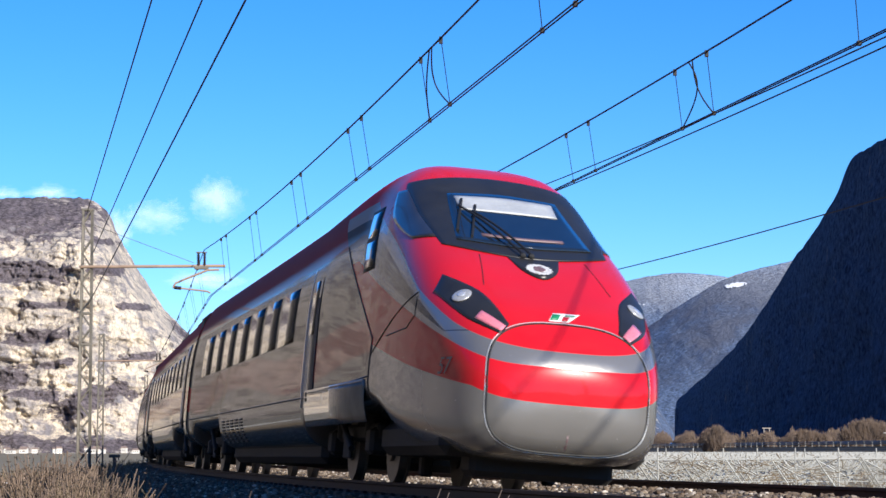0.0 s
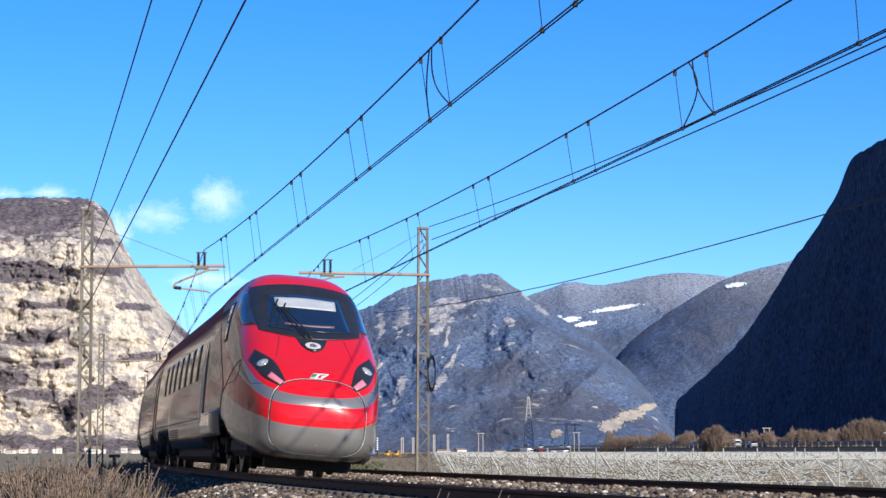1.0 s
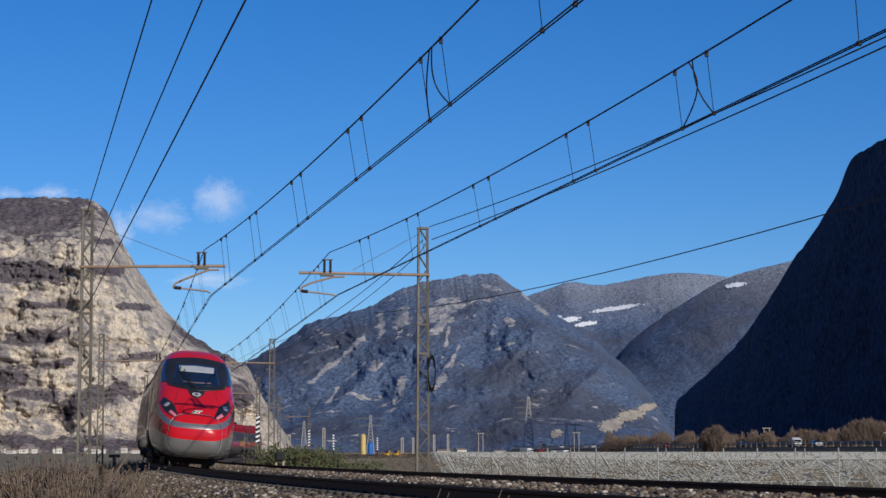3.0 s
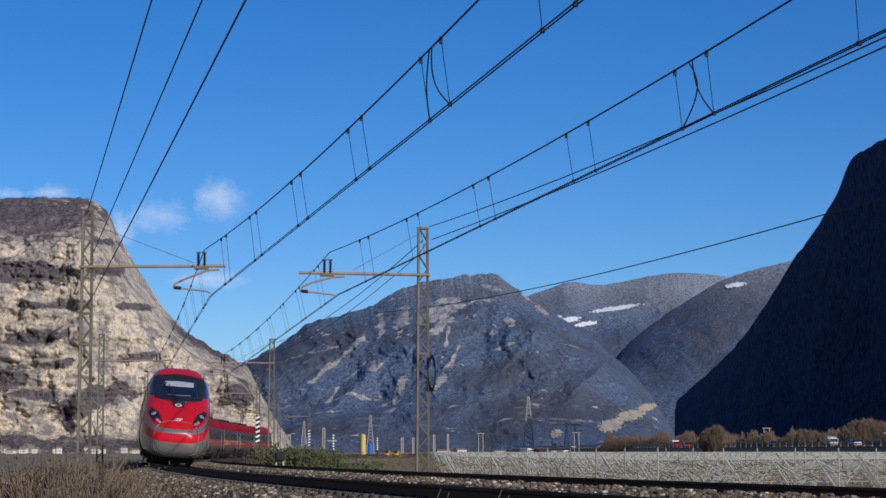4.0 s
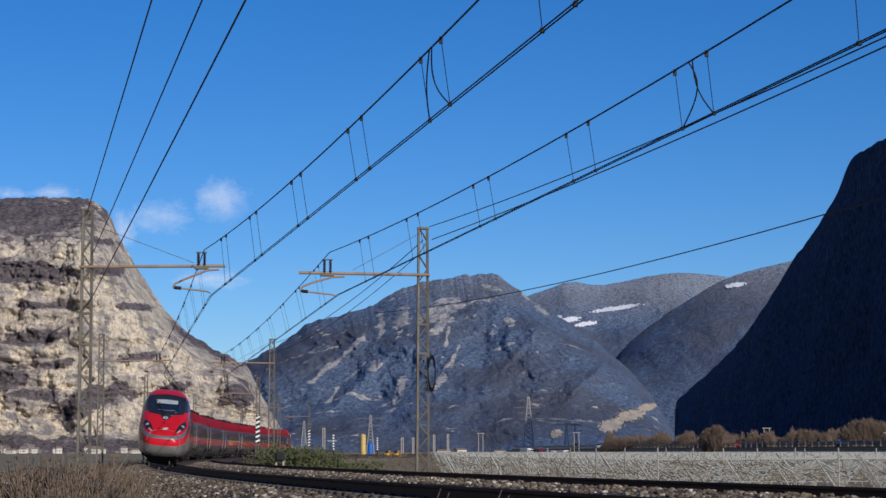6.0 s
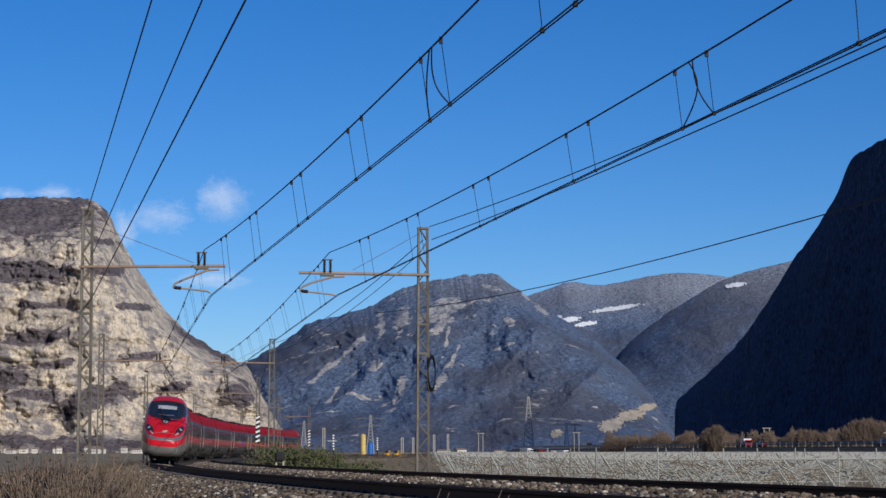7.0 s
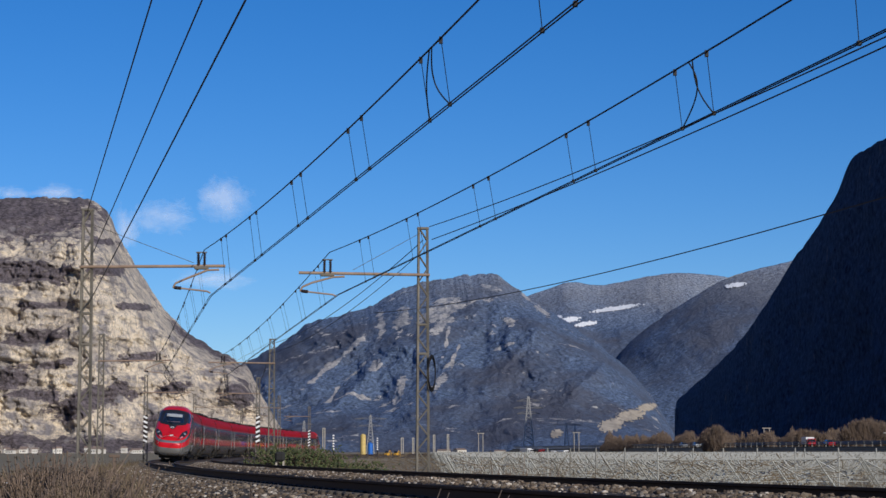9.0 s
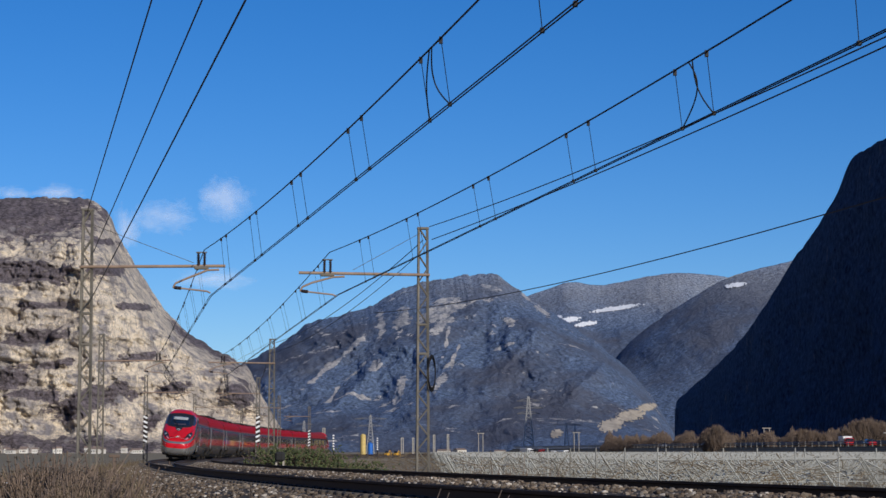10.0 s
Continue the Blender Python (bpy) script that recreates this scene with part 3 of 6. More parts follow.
def catenary(label, a_c, b_c, a_m, b_m, sag, loops, hang, ahead=0.2, bows=(0, 0)):
    """One span: carrying wire, a pair of contact wires, the pairs of droppers between them and their jumper loops."""
    top = new("overhead_line_span")
    tagged(top, label, "overhead line", "overhead line spans")
    a_c, b_c, a_m, b_m = Vector(a_c), Vector(b_c), Vector(a_m), Vector(b_m)
    wire_line("carrying_wire", "", a_m, b_m, sag, 0.014, 0.0, top)
    wire_line("contact_wire", "", a_c, b_c, 0.0, 0.010, 0.024, top)
    ln = (b_c - a_c).length
    along_wire = (b_c - a_c).normalized()

    def up(u):
        return a_m.lerp(b_m, u) - Vector((0, 0, 4 * sag * u * (1 - u)))
    for k, d in enumerate(hang):
        for o in (-0.66, 0.66):
            u = (d + o) / ln
            if 0 < u < 1:
                bm = bmesh.new()
                q, w = up(u), a_c.lerp(b_c, min(1, u + ahead / ln))
                tube(bm, [q, w], 0.0055, 4)
                box(bm, (0.05, 0.05, 0.09), q - Vector((0, 0, 0.03)))
                box(bm, (0.05, 0.09, 0.05), w)
                part("dropper", bm, M_wire, top)
        if k in loops:
            for o, bow in zip((0.08, -0.08), bows):
                bm = bmesh.new()
                q, w = up((d + o) / ln), a_c.lerp(b_c, (d + 8.2 * o + ahead) / ln)
                run = [q.lerp(w, g) + along_wire * (bow * math.sin(math.pi * g)) for g in np.linspace(0, 1, 15)]
                tube(bm, run, 0.011, 5)
                part("jumper_loop", bm, M_wire, top)
    return top


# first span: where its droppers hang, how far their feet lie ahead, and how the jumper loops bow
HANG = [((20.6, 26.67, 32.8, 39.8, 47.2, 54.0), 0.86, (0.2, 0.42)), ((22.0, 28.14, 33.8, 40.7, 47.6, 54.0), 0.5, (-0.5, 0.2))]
LB = "dark overhead contact and carrying wires with droppers"
JOINTS = {}
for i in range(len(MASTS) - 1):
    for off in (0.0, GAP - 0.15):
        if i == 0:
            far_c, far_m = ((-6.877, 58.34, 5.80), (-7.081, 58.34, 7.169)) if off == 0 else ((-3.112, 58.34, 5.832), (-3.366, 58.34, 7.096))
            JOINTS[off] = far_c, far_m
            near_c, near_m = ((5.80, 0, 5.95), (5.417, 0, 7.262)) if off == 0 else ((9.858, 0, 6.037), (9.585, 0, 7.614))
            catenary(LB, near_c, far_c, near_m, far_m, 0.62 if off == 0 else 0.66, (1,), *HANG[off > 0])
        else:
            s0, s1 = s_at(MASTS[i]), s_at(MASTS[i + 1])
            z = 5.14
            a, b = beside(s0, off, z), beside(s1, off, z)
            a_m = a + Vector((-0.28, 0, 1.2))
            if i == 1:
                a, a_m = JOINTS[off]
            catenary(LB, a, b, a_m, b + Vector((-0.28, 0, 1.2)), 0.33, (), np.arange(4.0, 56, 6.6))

FE = "dark feeder wire strung along the masts"
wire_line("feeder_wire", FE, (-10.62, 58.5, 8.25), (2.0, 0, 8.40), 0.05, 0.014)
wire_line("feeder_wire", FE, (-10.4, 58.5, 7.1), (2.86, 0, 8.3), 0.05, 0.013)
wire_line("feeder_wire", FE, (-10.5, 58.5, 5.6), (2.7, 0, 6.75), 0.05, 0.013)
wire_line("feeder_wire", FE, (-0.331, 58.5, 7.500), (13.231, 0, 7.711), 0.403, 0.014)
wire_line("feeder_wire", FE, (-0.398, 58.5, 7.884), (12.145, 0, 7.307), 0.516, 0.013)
for i in range(1, len(MASTS) - 1):
    s0, s1 = s_at(MASTS[i]), s_at(MASTS[i + 1])
    wire_line("feeder_wire", FE, beside(s0, R_OFF, 6.9), beside(s1, R_OFF, 7.0), 0.5, 0.014)
    wire_line("feeder_wire", FE, beside(s0, R_OFF - 0.2, 6.4), beside(s1, R_OFF - 0.2, 6.4), 0.5, 0.012)
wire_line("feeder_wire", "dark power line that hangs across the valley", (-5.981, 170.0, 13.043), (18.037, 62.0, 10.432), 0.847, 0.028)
# ---- the train ----
def livery(name, lead):
    """Paint of the cars: red with grey swooping bands, laid out along the car (y) and up it (z)."""
    m, t, b = material(name, 0.22, 0.0)
    c = t.nodes.new("ShaderNodeTexCoord")
    sp = t.nodes.new("ShaderNodeSeparateXYZ")
    t.links.new(c.outputs["Object"], sp.inputs[0])
    y, z = sp.outputs[1], sp.outputs[2]
    v = coords(t)
    big, small = tex(t, v, 0.8), tex(t, v, 25, 3)
    red = mixrgb(t, big, (0.55, 0.004, 0.012), (0.66, 0.008, 0.02))
    silver = mixrgb(t, big, (0.29, 0.28, 0.265), (0.35, 0.34, 0.325))
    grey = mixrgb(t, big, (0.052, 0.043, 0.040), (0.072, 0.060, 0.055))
    dark = (0.035, 0.045, 0.06)

    def line(pts):
        f = calc(t, "DIVIDE", y, 8.0, True)
        return calc(t, "MULTIPLY", ramp(t, f, [(p[0] / 8.0, p[1] / 5.0) for p in pts]), 5.0)

    def above(level):
        return calc(t, "MULTIPLY", calc(t, "SUBTRACT", z, level), 120.0, True)

    if lead:
        za = line([(0, 0.90), (0.1, 0.95), (0.3, 1.04), (1.95, 1.30), (3.85, 1.63), (5.5, 1.95)])
        zb = line([(0, 1.27), (0.12, 1.30), (0.45, 1.41), (0.9, 1.55), (1.95, 1.87), (3.85, 2.36), (5.5, 2.80)])
        zc = line([(0, 1.42), (0.12, 1.45), (0.45, 1.57), (0.9, 1.73), (1.95, 2.16), (2.8, 2.57), (3.85, 3.0), (5.5, 3.6)])
        zd = line([(1.0, 1.63), (1.95, 1.96), (3.85, 2.50), (5.5, 2.96)])
        ze = line([(1.0, 1.64), (1.95, 2.08), (3.85, 2.82), (5.5, 3.36)])
        col = mixrgb(t, above(za), silver, red)
        col = mixrgb(t, above(zb), col, silver)
        col = mixrgb(t, calc(t, "MULTIPLY", above(zd), calc(t, "SUBTRACT", 1.0, above(ze))), col, dark)
        col = mixrgb(t, above(zc), col, red)
        cut = calc(t, "MULTIPLY", calc(t, "SUBTRACT", y, calc(t, "ADD", 3.78, calc(t, "MULTIPLY", calc(t, "MAXIMUM", calc(t, "SUBTRACT", z, 1.7), 0.0), 2.0))), 120.0, True)
        nose_metal = calc(t, "MAXIMUM", calc(t, "SUBTRACT", 1.0, above(za)), calc(t, "MULTIPLY", above(zb), calc(t, "SUBTRACT", 1.0, above(zc))))
    # the side: grey skirt, red belt, grey window band, red roof
    wave = calc(t, "MULTIPLY", calc(t, "SINE", calc(t, "MULTIPLY", y, 0.45)), 0.16) if lead else 0.0
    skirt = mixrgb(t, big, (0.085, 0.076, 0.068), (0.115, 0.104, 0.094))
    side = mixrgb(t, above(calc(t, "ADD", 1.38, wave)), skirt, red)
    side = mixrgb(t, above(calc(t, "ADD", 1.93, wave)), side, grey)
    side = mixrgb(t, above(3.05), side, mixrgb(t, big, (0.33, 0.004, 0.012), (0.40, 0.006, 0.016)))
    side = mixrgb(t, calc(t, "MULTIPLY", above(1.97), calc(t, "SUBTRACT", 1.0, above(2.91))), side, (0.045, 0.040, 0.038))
    if lead:
        body_metal = calc(t, "MULTIPLY", calc(t, "SUBTRACT", 1.0, above(3.05)), 0.03)
        nose_metal = calc(t, "MULTIPLY", nose_metal, 0.6)
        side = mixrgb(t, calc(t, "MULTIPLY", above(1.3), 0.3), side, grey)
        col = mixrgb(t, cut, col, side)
        mk = t.nodes.new("ShaderNodeMix")
        t.links.new(cut, mk.inputs[0])
        t.links.new(nose_metal, mk.inputs[2])
        t.links.new(body_metal, mk.inputs[3])
        metal = mk.outputs[0]
    else:
        col = side
        metal = calc(t, "MULTIPLY", calc(t, "SUBTRACT", 1.0, above(1.38)), 0.15)
    dirt = calc(t, "MULTIPLY", tex(t, coords(t, "Object", (1, 0.3, 2.5)), 2.2, 5), 0.12)
    col = mixrgb(t, dirt, col, (0.12, 0.10, 0.08))
    t.links.new(col, b.inputs["Base Color"])
    t.links.new(metal, b.inputs["Metallic"])
    roof = calc(t, "MULTIPLY", calc(t, "SUBTRACT", z, 3.0), 4.0, True)
    if lead:
        roof = calc(t, "MULTIPLY", roof, calc(t, "MULTIPLY", calc(t, "SUBTRACT", y, 4.2), 0.6, True))
    t.links.new(calc(t, "ADD", calc(t, "MULTIPLY", roof, 0.42), calc(t, "ADD", 0.20, calc(t, "MULTIPLY", small, 0.10))), b.inputs["Roughness"])
    t.links.new(calc(t, "SUBTRACT", 0.45, calc(t, "MULTIPLY", roof, 0.45)), b.inputs["Coat Weight"])
    b.inputs["Coat Roughness"].default_value = 0.025
    b.inputs["Specular IOR Level"].default_value = 0.1
    bump(t, b, tex(t, v, 1.2, 2), 0.012, 0.05)
    return m


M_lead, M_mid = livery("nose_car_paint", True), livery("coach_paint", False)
M_black = simple("black_satin_mask", (0.020, 0.020, 0.021), 0.38, relief=0, coat=0.0)
M_glass = simple("dark_tinted_glass", (0.012, 0.018, 0.028), 0.05, relief=0, coat=1.0)
M_window = simple("tinted_side_glass", (0.030, 0.028, 0.028), 0.10, relief=0, coat=0.5)
M_blind = simple("pale_sun_blind", (0.42, 0.44, 0.45), 0.4, relief=0, coat=0.6)
M_lens = simple("lamp_lens", (0.85, 0.87, 0.9), 0.08, 0.6, relief=0, coat=1.0)
M_redlens = simple("pink_tail_lens", (0.75, 0.22, 0.27), 0.12, relief=0, coat=1.0)
M_green = simple("green_enamel", (0.02, 0.22, 0.10), 0.4, relief=0)
M_emred = simple("crimson_enamel", (0.5, 0.01, 0.02), 0.4, relief=0)
M_seam = simple("rubber_seam", (0.012, 0.012, 0.012), 0.6, relief=0)
M_trim_highlight = simple("bezel_and_edge_highlight", (0.55, 0.55, 0.54), 0.3, 0.5, relief=0)
M_under = simple("grimy_underframe", (0.022, 0.02, 0.018), 0.75, 0.2, scale=4)
M_wheel = simple("worn_wheel_steel", (0.20, 0.17, 0.14), 0.5, 0.5, scale=6)
M_number = simple("grey_decal", (0.16, 0.10, 0.11), 0.4, relief=0)
M_door = simple("coach_door_grey", (0.11, 0.10, 0.095), 0.22, 0.2, relief=0, coat=0.5)
M_fair = simple("grey_fairing_paint", (0.20, 0.185, 0.165), 0.25, 0.3, scale=1.5, relief=0.02, coat=0.7)
M_pillar = simple("pale_ledge_and_sunlit_pillar", (0.62, 0.58, 0.56), 0.25, 0.2, relief=0, coat=0.5)

LEAD_LEN, MID_LEN = 27.4, 26.0
NB = 3.2     # roundness of the coach section over its waist
W_ = [(0, 0.02), (0.004, 0.22), (0.012, 0.38), (0.035, 0.58), (0.09, 0.78), (0.3, 1.0), (0.6, 1.12), (1.2, 1.26), (2, 1.37), (3, 1.43), (4.2, 1.46), (40, 1.46)]
T_ = [(0, 1.02), (0.004, 1.12), (0.012, 1.20), (0.035, 1.31), (0.09, 1.43), (0.3, 1.63), (0.5, 1.78), (0.75, 1.95), (1.2, 2.20), (1.7, 2.48), (2.3, 2.78), (3.3, 3.31), (4.15, 3.80), (4.6, 4.0), (5.3, 4.13), (6.5, 4.18), (8, 4.16), (12, 4.08), (40, 4.08)]
B_ = [(0, 0.98), (0.004, 0.88), (0.012, 0.79), (0.035, 0.66), (0.09, 0.52), (0.3, 0.37), (0.6, 0.31), (1.6, 0.33), (2.6, 0.46), (3.4, 0.72), (3.9, 0.80), (8.6, 0.80), (9.0, 0.36), (20.0, 0.36), (20.4, 0.80), (25.6, 0.80), (26.0, 0.5), (40, 0.5)]
C_ = [(0, 1.0), (0.6, 0.95), (1.5, 1.05), (3, 1.25), (4.5, 1.42), (40, 1.42)]
N_ = [(0, 2.2), (0.1, 2.5), (0.6, 3.5), (1.5, 4.4), (2.5, 4.9), (4.2, 4.6), (5.5, 3.7), (8, 3.3), (12, NB), (40, NB)]
# how far the flanks lean inwards over the cab
K_ = [(0, 0), (1.5, 0.01), (2.5, 0.07), (3.5, 0.115), (4.6, 0.11), (6, 0.05), (8, 0.0), (40, 0.0)]


def section(w, top, bottom, zc, n, lean=0.0, count=72):
    ring = []
    for k in range(count):
        a = math.tau * k / count
        c, s = math.cos(a), math.sin(a)
        e = n if s >= 0 else 4.2
        x = w * math.copysign(abs(c) ** (2 / e), c)
        h = (top - zc) if s >= 0 else (zc - bottom)
        z = zc + h * math.copysign(abs(s) ** (2 / e), s)
        ring.append((x * (1 - lean * (max(0.0, z - 1.5) / 2.5) ** 1.3), z))
    return ring


def loft(stations, dome=0.0):
    verts, faces, n = [], [], len(stations[0][1])
    for y, ring in stations:
        verts += [(x, y, z) for x, z in ring]
    for i in range(len(stations) - 1):
        for k in range(n):
            j = (k + 1) % n
            faces.append((i * n + j, i * n + k, (i + 1) * n + k, (i + 1) * n + j))
    if dome:
        verts.append((0, stations[0][0] - dome, 0.5 * (stations[0][1][n // 4][1] + stations[0][1][3 * n // 4][1])))
        for k in range(n):
            faces.append((k, (k + 1) % n, len(verts) - 1))
    else:
        faces.append(tuple(range(n))[::-1])
    faces.append(tuple(range((len(stations) - 1) * n, len(stations) * n)))
    return verts, faces


lead_y = [0, 0.001, 0.0025, 0.005, 0.008, 0.012, 0.018, 0.026, 0.036, 0.05, 0.07, 0.1, 0.16, 0.23, 0.3, 0.4, 0.5, 0.6, 0.72, 0.85, 1.0] + list(np.arange(1.2, 8.7, 0.2)) + [8.75, 8.85, 8.95, 9.05, 9.2, 11, 14, 17, 19.8, 20.0, 20.1, 20.2, 20.3, 20.4, 20.6, 23, 25.5, 25.7, 25.85, 26.0, 26.5, LEAD_LEN - 0.35]
lead_st = [(y, section(soft_interp(y, W_), soft_interp(y, T_), soft_interp(y, B_), soft_interp(y, C_), soft_interp(y, N_), soft_interp(y, K_))) for y in lead_y]
lead_v, lead_f = loft(lead_st, 0.0003)
MB_ = [(0, 0.5), (1.2, 0.5), (1.5, 0.8), (6.1, 0.8), (6.5, 0.36), (MID_LEN - 7.0, 0.36), (MID_LEN - 6.6, 0.8), (MID_LEN - 2.0, 0.8), (MID_LEN - 1.7, 0.5), (MID_LEN, 0.5)]
mid_y = [0.35, 0.38, 1.1, 1.3, 1.5, 1.7, 3, 6.0, 6.2, 6.4, 6.6, 9, 13, 17, 18.8, 19.0, 19.2, 19.4, 19.6, 21, 23.9, 24.1, 24.3, 24.6, MID_LEN - 0.38, MID_LEN - 0.35]
mid_v, mid_f = loft([(y, section(1.46, 4.08, soft_interp(y, MB_), 1.42, NB)) for y in mid_y])
SKIN = BVHTree.FromPolygons([Vector(v) for v in lead_v], lead_f)


def skin_front(x, z, off):
    """The point of the nose behind (x, z), lifted off the skin."""
    p, n, _, _ = SKIN.ray_cast(Vector((x, -6, z)), Vector((0, 1, 0)))
    while p is None:
        z -= 0.02
        p, n, _, _ = SKIN.ray_cast(Vector((x, -6, z)), Vector((0, 1, 0)))
    if n.y > 0:
        n = -n
    return p + n * off


def skin_side(side, y, z, off):
    p, n, _, _ = SKIN.ray_cast(Vector((side * 6, y, z)), Vector((-side, 0, 0)))
    while p is None:
        z -= 0.02
        p, n, _, _ = SKIN.ray_cast(Vector((side * 6, y, z)), Vector((-side, 0, 0)))
    if n.x * side < 0:
        n = -n
    return p + n * off


def sheet(grid, thick, name, mat, parent, label="", nrm=(0, -1, 0)):
    """A curved plate from rows of points, with rims that reach into the skin."""
    bm = bmesh.new()
    rows = [[bm.verts.new(p) for p in r] for r in grid]
    fs = []
    for a, b in zip(rows, rows[1:]):
        for k in range(len(a) - 1):
            fs.append(bm.faces.new((a[k], a[k + 1], b[k + 1], b[k])))
    bm.normal_update()
    if sum((f.normal for f in fs), Vector()).dot(Vector(nrm)) < 0:
        bmesh.ops.reverse_faces(bm, faces=bm.faces[:])
        bm.normal_update()
    edges = [e for e in bm.edges if e.is_boundary]
    r = bmesh.ops.extrude_edge_only(bm, edges=edges)
    for vtx in [g for g in r["geom"] if isinstance(g, bmesh.types.BMVert)]:
        vtx.co -= Vector(nrm) * thick
    return part(name, bm, mat, parent, label, smooth=True)


def front_patch(lo, hi, nu, nv, off, name, mat, parent, label=""):
    """A plate on the nose between two curves given in front view."""
    grid = []
    for j in range(nv + 1):
        v = j / nv
        row = []
        for i in range(nu + 1):
            u = i / nu
            a, b = Vector(curve2(lo, u)), Vector(curve2(hi, u))
            q = a.lerp(b, v)
            row.append(skin_front(q.x, q.y, off))
        grid.append(row)
    return sheet(grid, 0.03, name, mat, parent, label)


def curve2(pts, u):
    f = u * (len(pts) - 1)
    return (soft_interp(f, [(i, p[0]) for i, p in enumerate(pts)]), soft_interp(f, [(i, p[1]) for i, p in enumerate(pts)]))


def seam_line(pts, side, r, name, mat, parent, steps=10, off=0.0):
    bm = bmesh.new()
    line = []
    for (y0, z0), (y1, z1) in zip(pts, pts[1:]):
        for k in range(steps):
            u = k / steps
            line.append(skin_side(side, y0 + (y1 - y0) * u, z0 + (z1 - z0) * u, off))
    line.append(skin_side(side, *pts[-1], off))
    tube(bm, line, r)
    return part(name, bm, mat, parent)


def wheelset(parent, y):
    bm = bmesh.new()
    for sx in (-1, 1):
        m = Matrix.Translation((sx * 0.76, 0, 0)) @ Matrix.Rotation(radians(90), 4, "Y")
        bmesh.ops.create_cone(bm, cap_ends=True, segments=28, radius1=0.46, radius2=0.46, depth=0.13, matrix=m)
        m2 = Matrix.Translation((sx * 0.70, 0, 0)) @ Matrix.Rotation(radians(90), 4, "Y")
        bmesh.ops.create_cone(bm, cap_ends=True, segments=28, radius1=0.49, radius2=0.49, depth=0.03, matrix=m2)
        bmesh.ops.create_cone(bm, cap_ends=True, segments=20, radius1=0.2, radius2=0.16, depth=0.22, matrix=m)
    bar(bm, (-0.7, 0, 0), (0.7, 0, 0), 0.09, 12)
    w = part("wheelset", bm, M_wheel, parent)
    w.location = (0, y, 0.46)
    return w


def bogie(parent, yc):
    bm = bmesh.new()
    for sx in (-1, 1):
        box(bm, (0.14, 3.3, 0.22), (sx * 1.02, 0, 0.62), bevel=0.04)
        for yy in (-1.45, 1.45):
            box(bm, (0.26, 0.36, 0.34), (sx * 1.04, yy, 0.50), bevel=0.05)
            bar(bm, (sx * 1.05, yy * 0.72, 0.55), (sx * 1.05, yy * 0.72, 1.0), 0.09, 10)
        bar(bm, (sx * 1.2, -0.5, 0.4), (sx * 1.2, 0.6, 0.86), 0.045, 8)
        box(bm, (0.05, 0.5, 0.3), (sx * 1.16, 0.0, 0.42), bevel=0.02)
    box(bm, (2.0, 0.7, 0.3), (0, 0, 0.66), bevel=0.05)
    for yy in (-1.0, 1.0):
        box(bm, (1.4, 0.5, 0.34), (0, yy, 0.62), bevel=0.05)
    b = part("bogie_frame", bm, M_under, parent)
    b.location = (0, yc, 0)
    wheelset(parent, yc - 1.45), wheelset(parent, yc + 1.45)
    return b


def flat_side(side, y0, y1, z0, z1, off, name, mat, parent, nz=5, label=""):
    """A plate on the straight part of a car's side."""
    grid = []
    for j in range(nz + 1):
        z = z0 + (z1 - z0) * j / nz
        x = 1.46 * (1 - abs((z - 1.42) / (4.08 - 1.42)) ** NB) ** (1 / NB) if z > 1.42 else 1.46
        if z < 1.42:
            x = 1.46 * (1 - abs((1.42 - z) / (1.42 - 0.36)) ** 4.2) ** (1 / 4.2)
        grid.append([Vector((side * (x + off), y, z)) for y in (y0, y1)])
    return sheet(grid, 0.02, name, mat, parent, label, (side, 0, 0))


def coach_fittings(parent, y0, y1, doors):
    """Window band, doors, grilles and the gear on the underside of one car."""
    for side in (-1, 1):
        n = int((y1 - y0) / 1.95)
        for k in range(n):
            a = y0 + (y1 - y0) * k / n
            flat_side(side, a + 0.16, a + (y1 - y0) / n - 0.16, 2.02, 2.86, 0.006, "side_window", M_window, parent)
        for d in doors:
            ob = flat_side(side, d - 0.46, d + 0.46, 0.98, 3.02, 0.005, "door", M_door, parent, 8)
            flat_side(side, d - 0.24, d + 0.24, 2.02, 2.8, 0.010, "door_window", M_window, ob)
            # sun glancing on the door's far edge is put into a pale pillar
            for e in (-0.5, 0.5):
                flat_side(side, d + e - 0.035, d + e + 0.035, 0.98, 3.02, 0.012, "door_pillar", M_pillar if e > 0 else M_seam, ob, 8)
            flat_side(side, d - 0.1, d + 0.1, 1.06, 1.2, 0.012, "step_light", M_seam, ob, 2)


